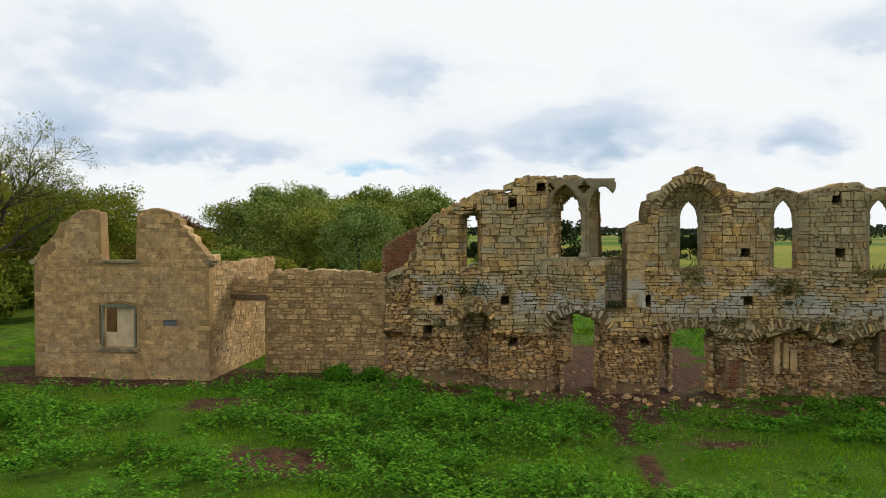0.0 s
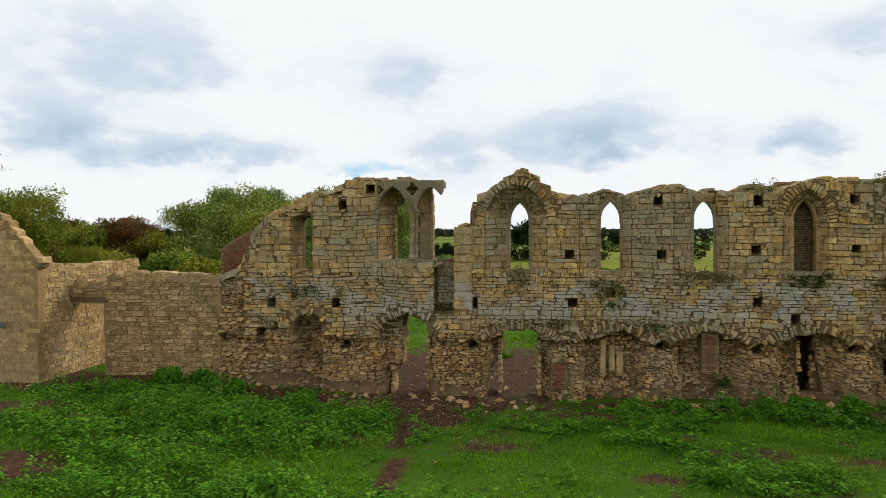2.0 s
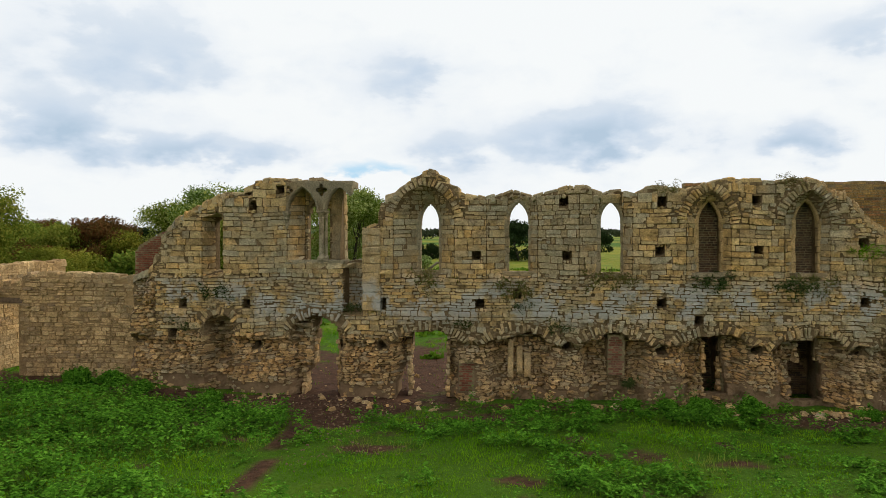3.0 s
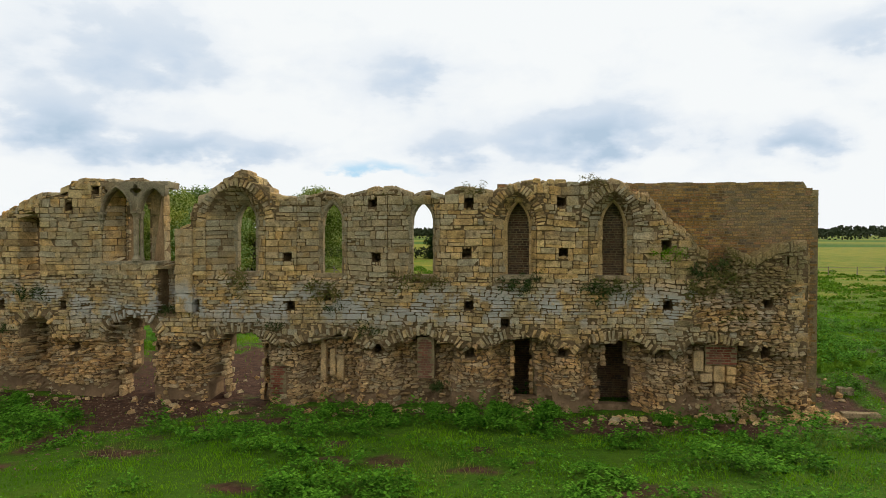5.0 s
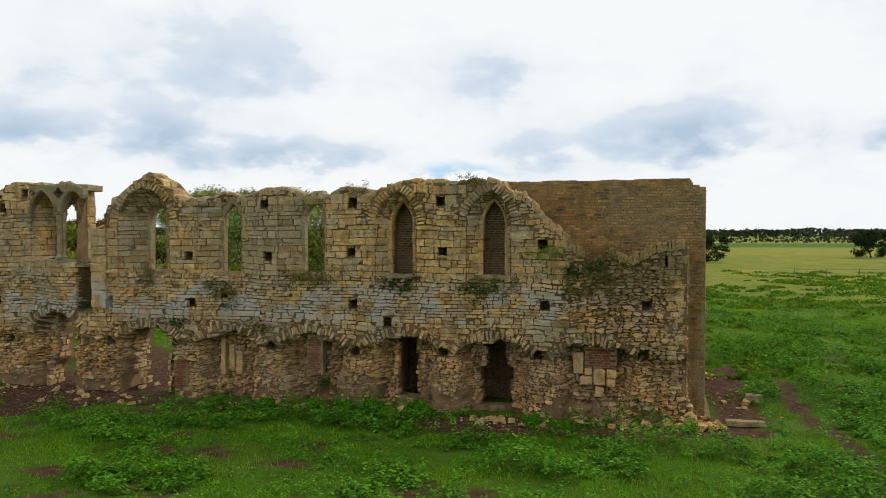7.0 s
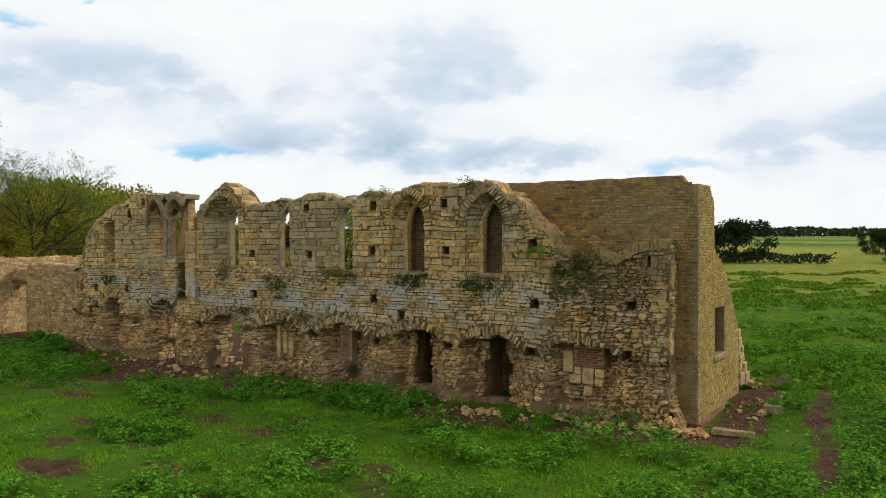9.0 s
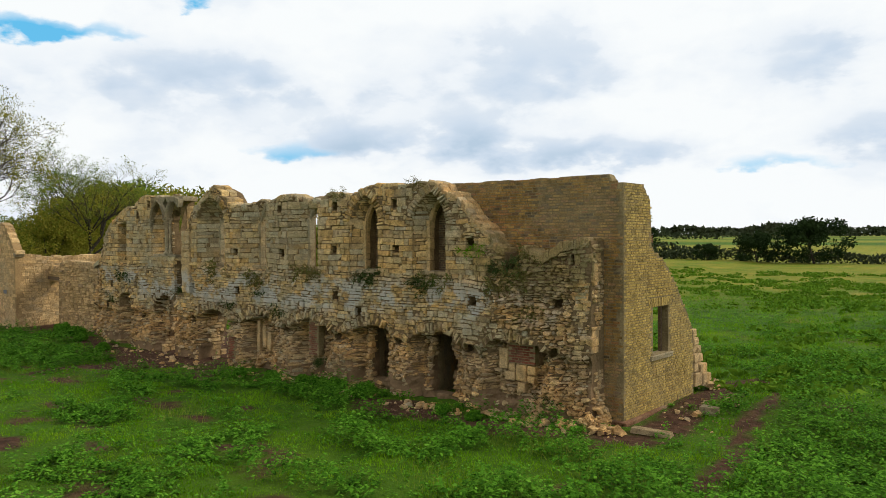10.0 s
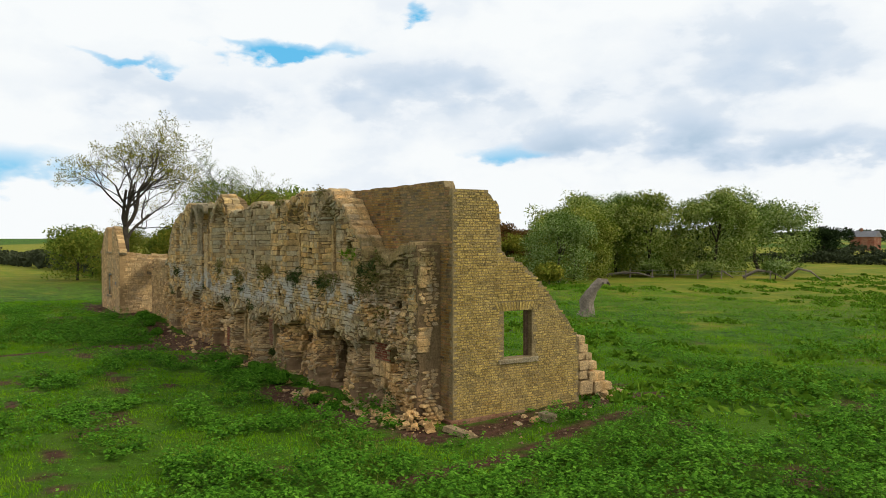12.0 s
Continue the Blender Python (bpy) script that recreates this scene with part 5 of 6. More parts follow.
def dryness(x, y):
    """Distant pasture is drier, with the arable strips beyond the hedges."""
    r = np.hypot(x - 18, y - 10)
    d = 0.75 * smooth(40, 92, r + 18 * (fbm(x * 0.05, y * 0.05, 61) - 0.5)) + 0.5 * smooth(0.60, 0.75, fbm(x * 0.4, y * 0.4, 62))
    strips = 0.5 + 0.5 * np.sin(y * 0.021 + x * 0.004 + 3.0 * fbm(x * 0.002, y * 0.002, 63))
    d = np.where(r > 190, smooth(0.35, 0.6, strips), d)
    return np.clip(d, 0, 1)


gme = bpy.data.meshes.new("ground")
gme.vertices.add(GX.size)
gme.vertices.foreach_set("co", np.stack([GX, GY, GZ], -1).ravel())
gme.loops.add(gf.size)
gme.loops.foreach_set("vertex_index", gf.ravel())
gme.polygons.add(len(gf))
gme.polygons.foreach_set("loop_start", np.arange(0, gf.size, 4))
gme.polygons.foreach_set("use_smooth", np.ones(len(gf), bool))
for _name, _val in (("soil", bare(GX, GY) * smooth(70, 45, np.hypot(GX - 10, GY - 20))), ("dry", dryness(GX, GY)), ("thatch", smooth(46, 24, np.hypot(GX - 18, (GY - 16) * 1.2)) * 0.85)):
    att = gme.attributes.new(_name, "FLOAT", "POINT")
    att.data.foreach_set("value", _val.ravel())
gme.update()
gme.validate()
gme.materials.append(field_material())
ground = tagged(new("ground", gme), "rough green pasture with bare brown soil by the walls", "ground", kind="structure")

# ---------------------------------------------------------------- fallen stone
def debris(name, label, spots, seed, mat, lo, hi):
    r = np.random.default_rng(seed)
    vs, fs, n = [], [], 0
    base = np.array([(-1, -1, -1), (1, -1, -1), (1, 1, -1), (-1, 1, -1), (-1, -1, 1), (1, -1, 1), (1, 1, 1), (-1, 1, 1)], float)
    quads = np.array([(0, 3, 2, 1), (4, 5, 6, 7), (0, 1, 5, 4), (1, 2, 6, 5), (2, 3, 7, 6), (3, 0, 4, 7)])
    for cx, cy, rx, ry, count, heap in spots:
        for _ in range(count):
            a, q = r.uniform(0, 6.283), r.uniform(0, 1) ** 0.6
            x, y = cx + rx * q * math.cos(a), cy + ry * q * math.sin(a)
            s = lo + (hi - lo) * r.uniform(0, 1) ** 2.5
            p = base * np.array([s, s * r.uniform(0.6, 0.95), s * r.uniform(0.3, 0.6)]) * 0.5
            p[4:, :2] *= r.uniform(0.6, 0.9)
            p += r.uniform(-0.12, 0.12, p.shape) * s
            e = np.array(Euler((r.normal(0, 0.25), r.normal(0, 0.25), r.uniform(0, 6.28))).to_matrix())
            z = float(ground_z(np.array([x]), np.array([y]))[0]) + heap * (1 - q) * r.uniform(0.2, 1.0) + s * 0.1
            vs.append(p @ e.T + np.array([x, y, z]))
            fs.append(quads + n)
            n += 8
    return tagged(new(name, mesh_of(name, np.concatenate(vs), np.concatenate(fs), M[mat])), label, "rubble", kind="stuff")


debris("fallen_stones", "scattered fallen building stones on bare soil", [(23.4, 24.3, 1.0, 0.5, 70, 0.5), (24.2, 31.7, 0.9, 1.0, 60, 0.55), (22.6, 23.9, 1.6, 0.4, 40, 0.2), (25.3, 27.5, 1.2, 2.6, 26, 0.0), (2.8, 23.6, 4.2, 1.0, 45, 0.0), (18.0, 23.6, 1.6, 0.6, 40, 0.1), (14.8, 23.8, 0.9, 0.5, 24, 0.2), (8.0, 23.6, 5.0, 0.5, 16, 0.0), (-12.0, 22.4, 5.0, 0.6, 16, 0.0), (4.0, 28.5, 4.5, 3.5, 30, 0.0), (20.6, 24.1, 1.4, 0.4, 50, 0.3), (11.0, 24.0, 2.4, 0.3, 20, 0.1), (-2.0, 24.1, 2.6, 0.3, 14, 0.1)], 7, "rubble", 0.05, 0.30)
debris("pebbles", "small stones and clods trodden into the soil", [(2.8, 23.3, 4.5, 1.4, 500, 0), (3.3, 28.0, 5.0, 5.0, 500, 0), (25.4, 28.0, 1.6, 4.0, 380, 0), (-13.0, 22.6, 6.0, 0.8, 320, 0), (3.4, 19.6, 0.8, 3.0, 160, 0), (5.0, 18.5, 1.2, 0.6, 60, 0), (17.8, 23.0, 2.2, 0.8, 160, 0), (22.8, 23.5, 2.4, 0.7, 160, 0)], 8, "clod", 0.02, 0.09)
slab = thing("stone_slab", "fallen pale stone slab lying on the soil", "slab", (25.0, 24.9, 0.0))
child("slab", worn_box("slab", 24.4, 25.5, 24.75, 25.05, 0.02, 0.16, M["dressed"], rough=0.02, seed=301), slab)
slab2 = thing("stone_slab", "squared pale block fallen beside the gable", "slab", (25.6, 27.6, 0.1))
child("block", worn_box("block", 25.4, 25.9, 27.5, 27.8, 0.12, 0.36, M["dressed"], rough=0.03, seed=302), slab2)

# ---------------------------------------------------------------- plants
def bulk(name, verts, faces, mat, smooth_=False):
    verts, faces = np.asarray(verts, np.float32).reshape(-1, 3), np.asarray(faces, np.int32)
    me = bpy.data.meshes.new(name)
    me.vertices.add(len(verts))
    me.vertices.foreach_set("co", verts.ravel())
    me.loops.add(faces.size)
    me.loops.foreach_set("vertex_index", faces.ravel())
    me.polygons.add(len(faces))
    me.polygons.foreach_set("loop_start", np.arange(0, faces.size, faces.shape[1]))
    if smooth_:
        me.polygons.foreach_set("use_smooth", np.ones(len(faces), bool))
    me.update()
    me.validate()
    me.materials.append(mat)
    return me


def foliage(name, tones, through_=0.2, patch=0.35, scale=0.3, tint=None):
    """Leaves: tone by leaf, with broader drifts of colour."""
    m, nt, bsdf = shader(name, 0.9, 0.04)
    geo = nt.nodes.new("ShaderNodeNewGeometry")
    n = len(tones)
    fac = maths(nt, "ADD", maths(nt, "MULTIPLY", geo.outputs["Random Per Island"], 1.0 - patch), maths(nt, "MULTIPLY", ramp(nt, noise_tex(nt, geo.outputs["Position"], scale, 3.0, 0.5), [(0.3, 0.0), (0.7, 1.0)]), patch))
    col = ramp(nt, fac, [(i / (n - 1), c) for i, c in enumerate(tones)])
    if tint:
        own = nt.nodes.new("ShaderNodeObjectInfo").outputs["Random"]
        col = mixc(nt, 1.0, col, mixc(nt, own, tint[0], tint[1]), "MULTIPLY")
    link(nt, col, bsdf.inputs["Base Color"])
    tr = nt.nodes.new("ShaderNodeBsdfTranslucent")
    link(nt, col, tr.inputs[0])
    mix = nt.nodes.new("ShaderNodeMixShader")
    mix.inputs[0].default_value = through_
    link(nt, bsdf.outputs[0], mix.inputs[1])
    link(nt, tr.outputs[0], mix.inputs[2])
    link(nt, mix.outputs[0], nt.nodes["Material Output"].inputs[0])
    return m


M["willow"] = foliage("willow_leaves", [(0.035, 0.064, 0.010), (0.085, 0.135, 0.022), (0.15, 0.20, 0.045), (0.31, 0.36, 0.17), (0.27, 0.27, 0.03)], tint=((0.98, 1.08, 1.0), (1.3, 1.14, 0.6)))
M["olive"] = foliage("olive_leaves", [(0.055, 0.082, 0.010), (0.135, 0.175, 0.022), (0.23, 0.245, 0.035), (0.33, 0.29, 0.05)], tint=((0.8, 1.0, 1.0), (1.2, 1.02, 0.9)))
M["oak"] = foliage("dark_leaves", [(0.012, 0.022, 0.007), (0.02, 0.036, 0.01), (0.03, 0.05, 0.015)], 0.1)
M["russet"] = foliage("russet_leaves", [(0.05, 0.05, 0.012), (0.12, 0.07, 0.02), (0.15, 0.06, 0.02), (0.08, 0.09, 0.02)])
M["far"] = foliage("far_leaves", [(0.03, 0.042, 0.022), (0.05, 0.062, 0.03), (0.065, 0.07, 0.04)], 0.1, 0.7, 0.02)
M["grass"] = foliage("grass_blades", [(0.065, 0.17, 0.004), (0.115, 0.265, 0.006), (0.17, 0.335, 0.010), (0.27, 0.41, 0.016)], 0.25, 0.6, 0.45)
M["straw"] = foliage("dry_grass", [(0.10, 0.19, 0.015), (0.19, 0.27, 0.03), (0.32, 0.33, 0.07)], 0.3)
M["nettle"] = foliage("nettle_leaves", [(0.016, 0.05, 0.004), (0.046, 0.14, 0.009), (0.095, 0.245, 0.016), (0.175, 0.37, 0.035)], 0.15, 0.3, 0.9)
M["bark"] = plain("bark", (0.05, 0.04, 0.028), 0.95, 9.0, 0.5)
M["dead_wood"] = plain("dead_wood", (0.22, 0.18, 0.14), 0.9, 7.0, 0.5)


def tube(points, radii, sides):
    """Verts and quads of a tapering limb."""
    pts, n = np.array(points, float), len(points)
    vs = []
    for i in range(n):
        t = pts[min(i + 1, n - 1)] - pts[max(i - 1, 0)]
        t = t / (np.linalg.norm(t) + 1e-9)
        a = np.cross(t, (0.31, 0.89, 0.33))
        a /= np.linalg.norm(a) + 1e-9
        b = np.cross(t, a)
        k = np.arange(sides) * 2 * math.pi / sides
        vs.append(pts[i] + radii[i] * (np.cos(k)[:, None] * a + np.sin(k)[:, None] * b))
    fs = []
    for i in range(n - 1):
        for k in range(sides):
            j = (k + 1) % sides
            fs.append((i * sides + k, i * sides + j, (i + 1) * sides + j, (i + 1) * sides + k))
    return np.concatenate(vs), np.array(fs)


def grow(r, p, d, length, radius, level, last, limbs, tips, spread, rise, kids, taper=0.55):
    pts, rad = [p], [radius]
    steps = 4
    end_r = radius * taper
    for i in range(steps):
        d = d + r.normal(0, 0.13, 3) + np.array([0, 0, rise * 0.12])
        d = d / np.linalg.norm(d)
        p = p + d * length / steps
        pts.append(p)
        rad.append(radius + (end_r - radius) * (i + 1) / steps)
    limbs.append((pts, rad, 8 if level == 0 else 5 if level < 3 else 3))
    if level == last:
        tips.append(p)
        return
    n = kids if level else kids + 1
    base = r.uniform(0, 6.28)
    for k in range(n):
        ang = base + k * 6.283 / n + r.normal(0, 0.35)
        tilt = spread * r.uniform(0.6, 1.25)
        a = np.cross(d, (0.2, 0.4, 0.9))
        a /= np.linalg.norm(a) + 1e-9
        b = np.cross(d, a)
        nd = d * math.cos(tilt) + (a * math.cos(ang) + b * math.sin(ang)) * math.sin(tilt)
        at = pts[r.integers(2, 5)] if level else pts[-1] if k else pts[-2]
        grow(r, at, nd, length * r.uniform(0.62, 0.85), end_r * r.uniform(0.6, 0.85), level + 1, last, limbs, tips, spread, rise, kids, taper)


def leaf_cards(r, centres, per, radius, size, slim=0.45, squash=0.85, droop=0.0):
    """Small folded leaves spread round the centres."""
    c = np.repeat(np.asarray(centres, float), per, 0)
    n = len(c)
    dirs = r.normal(0, 1, (n, 3))
    dirs /= np.linalg.norm(dirs, axis=1)[:, None]
    rad = radius * r.uniform(0.15, 1.0, n) ** 0.55
    pos = c + dirs * rad[:, None] * np.array([1, 1, squash])
    pos[:, 2] -= droop * rad * r.uniform(0, 1, n)
    a = r.normal(0, 1, (n, 3)) + dirs * 0.5
    a /= np.linalg.norm(a, axis=1)[:, None]
    b = np.cross(a, dirs + r.normal(0, 0.35, (n, 3)))
    b /= np.linalg.norm(b, axis=1)[:, None] + 1e-9
    s = (size * r.uniform(0.6, 1.4, n))[:, None]
    v = np.stack([pos - a * s * 0.5, pos + b * s * slim * 0.5, pos + a * s * 0.5, pos - b * s * slim * 0.5], 1)
    return v.reshape(-1, 3), np.arange(4 * n).reshape(-1, 4)


def make_tree(name, label, seed, height, width, mat, last=3, kids=3, spread=0.62, rise=0.5, per=170, blob=0.16, leaf=0.035, trunk=0.24, slim=0.45, category="tree", trunk_r=0.022, droop=0.0, skirt=0.0, taper=0.55):
    """A tree at the origin: trunk with limbs, and a crown of many leaves."""
    r = np.random.default_rng(seed)
    limbs, tips = [], []
    grow(r, np.zeros(3), np.array([r.normal(0, 0.05), r.normal(0, 0.05), 1.0]), trunk, trunk_r, 0, last, limbs, tips, spread, rise, kids, taper)
    allp = np.concatenate([np.array(l[0]) for l in limbs])
    top = allp[:, 2].max() + blob * 0.7
    wide = np.abs(allp[:, :2]).max() + blob * 0.7
    sc = np.array([width / 2 / wide, width / 2 / wide, height / top])
    vs, fs, n = [], [], 0
    for pts, rad, sides in limbs:
        v, f = tube(np.array(pts) * sc, np.array(rad) * height, sides)
        vs.append(v)
        fs.append(f + n)
        n += len(v)
    tree = thing(name, label, category, group=name.replace("_", " ") + "s of the place")
    child("trunk", bulk("trunk", np.concatenate(vs), np.concatenate(fs), M["bark"], True), tree)
    if per:
        tip = np.array(tips) * sc
        if skirt:
            k = int(len(tip) * skirt)
            th, zz = r.uniform(0, 6.283, k), r.uniform(0.07, 0.72, k)
            rr = width / 2 * np.sqrt(np.maximum(1 - ((zz - 0.45) / 0.62) ** 2, 0.05)) * r.uniform(0.55, 0.92, k)
            tip = np.concatenate([tip, np.stack([rr * np.cos(th), rr * np.sin(th), zz * height], 1)])
        v, f = leaf_cards(r, tip, per, blob * height, leaf * height, slim, droop=droop)
        keep = (v.reshape(-1, 4, 3)[:, :, 2].min(1) > 0.02 * height)
        v = v.reshape(-1, 4, 3)[keep].reshape(-1, 3)
        child("crown", bulk("crown", v, np.arange(len(v)).reshape(-1, 4), M[mat]), tree)
    return tree


def stand(tree, x, y, turn=0.0, size=1.0, first=False):
    m = pose(x, y, float(ground_z(np.array([x]), np.array([y]))[0]) - 0.1, 0, 0, turn)
    if first:
        tree.matrix_basis = m
        return tree
    ob = copy_thing(tree, m)
    ob.scale = (size, size, size)
    return ob


willow_a = make_tree("willow_tree", "broad grey-green crack willow at the field edge", 3, 13.2, 15.0, "willow", 4, 3, 0.62, 0.45, 125, 0.112, 0.026, 0.16, skirt=0.8, droop=0.5)
willow_b = make_tree("willow_tree", "tall green willow with silvery leaves", 8, 13.6, 12.5, "willow", 4, 3, 0.56, 0.55, 125, 0.112, 0.026, 0.16, skirt=0.8, droop=0.5)
olive_near = make_tree("field_tree", "olive-green leafy tree beside the ruin, turning yellow", 13, 10.0, 9.5, "olive", 4, 3, 0.60, 0.5, 105, 0.105, 0.023, 0.14, skirt=0.8)
olive_a = make_tree("field_tree", "yellowing green tree in early autumn", 12, 10.0, 9.5, "olive", 3, 3, 0.62, 0.5, 105, 0.15, 0.042, 0.14, skirt=0.9)
for t_, spots in ((willow_a, [(-39.5, 98, 40, 1.06), (-27.5, 84, 160, 0.98), (-17.5, 112, 250, 1.06), (-22, 78, 30, 0.8)]),
                  (willow_b, [(-35, 95, 0, 1.02), (-21, 91, 120, 0.95), (-15.5, 97, 210, 0.98), (-17, 70.5, 300, 0.7), (-31, 99, 75, 1.0)]),
                  (olive_near, [(-33, 49, 0, 0.85), (-38, 52, 130, 1.05), (-37, 37.5, 10, 1.05), (-33, 34.5, 70, 0.85), (-44, 47, 160, 1.3), (-40, 43, 300, 1.15), (-50, 31, 100, 0.75), (-51, 87, 50, 0.72), (-57, 88, 240, 0.8), (-29, 53, 200, 0.5)]),
                  (olive_a, [(-24, 88, 60, 1.05), (-44, 62, 220, 0.85), (-31, 58, 300, 0.5), (-46, 36, 190, 0.85), (-56, 27, 300, 0.8), (-56, 54, 40, 1.45), (-68, 63, 110, 1.5), (-54, 60, 200, 1.4), (-64, 30, 350, 0.8), (-48, 80, 130, 0.8), (-56, 84, 20, 0.85), (-62, 80, 80, 0.8), (-42, 84, 160, 0.7)])):
    for i, (x, y, turn, size) in enumerate(spots):
        stand(t_, x, y, turn, size, i == 0)
russet = make_tree("field_tree", "russet-brown autumn tree beyond the ruin", 15, 8.0, 8.0, "russet", 3, 3, 0.62, 0.5, 200, 0.15, 0.04, 0.14, skirt=0.8)
for i, (x, y, turn, size) in enumerate(((-50, 96, 0, 1.0), (-58, 92, 90, 1.1), (-40, 72, 200, 0.55), (-66, 90, 270, 1.1), (-52, 82, 30, 0.75), (-46, 75, 150, 0.6), (-45.5, 84, 10, 1.1))):
    stand(russet, x, y, turn, size, i == 0)
oak = make_tree("oak_tree", "dark dense oak in a distant hedge", 21, 10.8, 13.0, "oak", 3, 3, 0.72, 0.4, 90, 0.14, 0.065, 0.12, skirt=0.8)
for i, (x, y, turn, size) in enumerate(((6.6, 153, 0, 1.0), (-2.8, 151, 90, 0.68), (-12.0, 150, 200, 0.4), (80, 190, 40, 0.75), (34, 156, 70, 0.62), (39.5, 157, 10, 0.66), (-32, 162, 20, 0.85), (-37, 166, 130, 0.8), (30, 215, 210, 0.7), (-50, 150, 0, 0.9), (-56, 108, 60, 0.78))):
    stand(oak, x, y, turn, size, i == 0)
ash = make_tree("ash_tree", "tall half-bare ash with fine branches and few leaves", 31, 19.2, 22.5, "olive", 6, 3, 0.54, 0.30, 13, 0.024, 0.009, 0.20, trunk_r=0.019, taper=0.74)
stand(ash, -36.2, 28.6, 200, 1.0, True)
stand(ash, -31.0, 36.5, 140, 0.66)
stand(ash, -43.5, 42.0, 20, 0.80)

# scrub: leafy bushes below the trees
bush = make_tree("bush", "tangled bramble and willow scrub", 41, 3.2, 5.0, "olive", 2, 4, 0.8, 0.2, 170, 0.26, 0.095, 0.15, category="bush")
for i, (x, y, turn, size) in enumerate(((-30, 36, 0, 1.1), (-34, 43, 60, 1.3), (-39, 37, 120, 1.2), (-26, 45, 200, 1.1), (-45, 33, 250, 1.1), (-50, 38, 300, 1.2), (-22, 49, 30, 0.9), (-28, 40, 90, 1.2), (-33, 48, 140, 1.5), (-41, 46, 15, 1.4), (-22, 58, 200, 1.3), (-27, 62, 260, 1.5), (-35, 66, 330, 1.4), (-20, 70, 45, 1.3), (-14, 66, 85, 1.0))):
    stand(bush, x, y, turn, size, i == 0)
scrub = make_tree("bush", "dark green elder bush", 43, 2.4, 4.2, "willow", 2, 4, 0.85, 0.2, 170, 0.28, 0.10, 0.12, category="bush")
for i, (x, y, turn, size) in enumerate(((-33, 82, 10, 1.5), (-18, 88, 100, 1.4), (-6, 96, 160, 1.4), (-12, 92, 230, 1.3), (-40, 84, 300, 1.5))):
    stand(scrub, x, y, turn, size, i == 0)


# hedges and far woods, too many to count
def leafy_line(name, label, rows, mat, seed, kind="stuff", per_m=10, size=0.5):
    r = np.random.default_rng(seed)
    cs, hs = [], []
    for x0, y0, x1, y1, h, w in rows:
        n = max(2, int(math.hypot(x1 - x0, y1 - y0) * per_m * max(1.0, 7.0 / h)))
        t = r.uniform(0, 1, n)
        x, y = x0 + (x1 - x0) * t + r.normal(0, w * 0.4, n), y0 + (y1 - y0) * t + r.normal(0, w * 0.4, n)
        lump = 0.45 + 0.8 * fbm((x + y * 0.7) / (h * 2.2), (y - x * 0.7) / (h * 2.2), seed)
        z = ground_z(x, y) + h * lump * r.uniform(0, 1, n) ** 0.7
        cs.append(np.stack([x, y, z], 1))
        hs.append(np.full(n, h))
    c, h = np.concatenate(cs), np.concatenate(hs)
    n = len(c)
    a = r.normal(0, 1, (n, 3))
    a /= np.linalg.norm(a, axis=1)[:, None]
    b = np.cross(a, r.normal(0, 1, (n, 3)))
    b /= np.linalg.norm(b, axis=1)[:, None]
    s = (h * size * r.uniform(0.5, 1.3, n))[:, None]
    v = np.stack([c - a * s * 0.5, c + b * s * 0.35, c + a * s * 0.5, c - b * s * 0.35], 1).reshape(-1, 3)
    return tagged(new(name, bulk(name, v, np.arange(4 * n).reshape(-1, 4), M[mat])), label, "hedge", kind=kind)


leafy_line("hedge", "dark field hedge along the far pasture edge", [(-60, 150, 22, 155, 2.4, 1.6), (-36, 160, -14, 159, 3.4, 2.5), (-130, 60, -60, 92, 5.0, 3.0), (-150, 20, -60, 34, 3.0, 2.0), (-90, 45, -50, 52, 4.0, 3.0)], "far", 51, per_m=26, size=0.24)
far_rows = []
_r = np.random.default_rng(5)
for rad, h, gaps in ((560, 4.0, 0.6), (850, 8.0, 0.4), (1300, 13.0, 0.12), (2000, 24.0, 0.02)):
    a = -75.0
    while a < 62:
        step = _r.uniform(5, 14)
        if _r.uniform() > gaps:
            b0, b1 = radians(a), radians(a + step)
            q = rad * _r.uniform(0.92, 1.08)
            far_rows.append((q * math.sin(b0), q * math.cos(b0), q * math.sin(b1), q * math.cos(b1), h * _r.uniform(0.7, 1.2), h * 0.8))
        a += step
leafy_line("far_woods", "dark hedgerows and woods along the horizon", far_rows, "far", 52, per_m=3.0, size=0.5)

# grass, weeds
PATH_XY = np.array([(0, 0), (8.8, 1.1), (16.5, 2.4), (22.9, 3.2), (30, 5.1), (36.6, 9.2), (40.8, 13.1)], float)


def near_path(x, y):
    best = np.full(x.shape, 1e9)
    for (ax, ay), (bx, by) in zip(PATH_XY[:-1], PATH_XY[1:]):
        t = np.clip(((x - ax) * (bx - ax) + (y - ay) * (by - ay)) / ((bx - ax) ** 2 + (by - ay) ** 2), 0, 1)
        best = np.minimum(best, np.hypot(x - ax - t * (bx - ax), y - ay - t * (by - ay)))
    return best


def built_on(x, y):
    """Footprints of the walls."""
    b = (x > -5.2) & (x < 23.4) & (y > 24.45) & (y < 25.8)
    b |= (x > 13.8) & (x < 24.2) & (y > 25.2) & (y < 25.8) | (x > 23.6) & (x < 24.2) & (y > 25.2) & (y < 30.5)
    b |= (x > -17.5) & (x < -10.85) & (y > 23.0) & (y < 28.4) | (x > -11) & (x < -5) & (y > 24.8) & (y < 25.45)
    return b


def scatter(n, seed, dens, box=(-24, 52, 10.5, 72)):
    r = np.random.default_rng(seed)
    x, y = r.uniform(box[0], box[1], n), r.uniform(box[2], box[3], n)
    keep = (r.uniform(0, 1, n) < dens(x, y)) & ~built_on(x, y)
    return r, x[keep], y[keep]


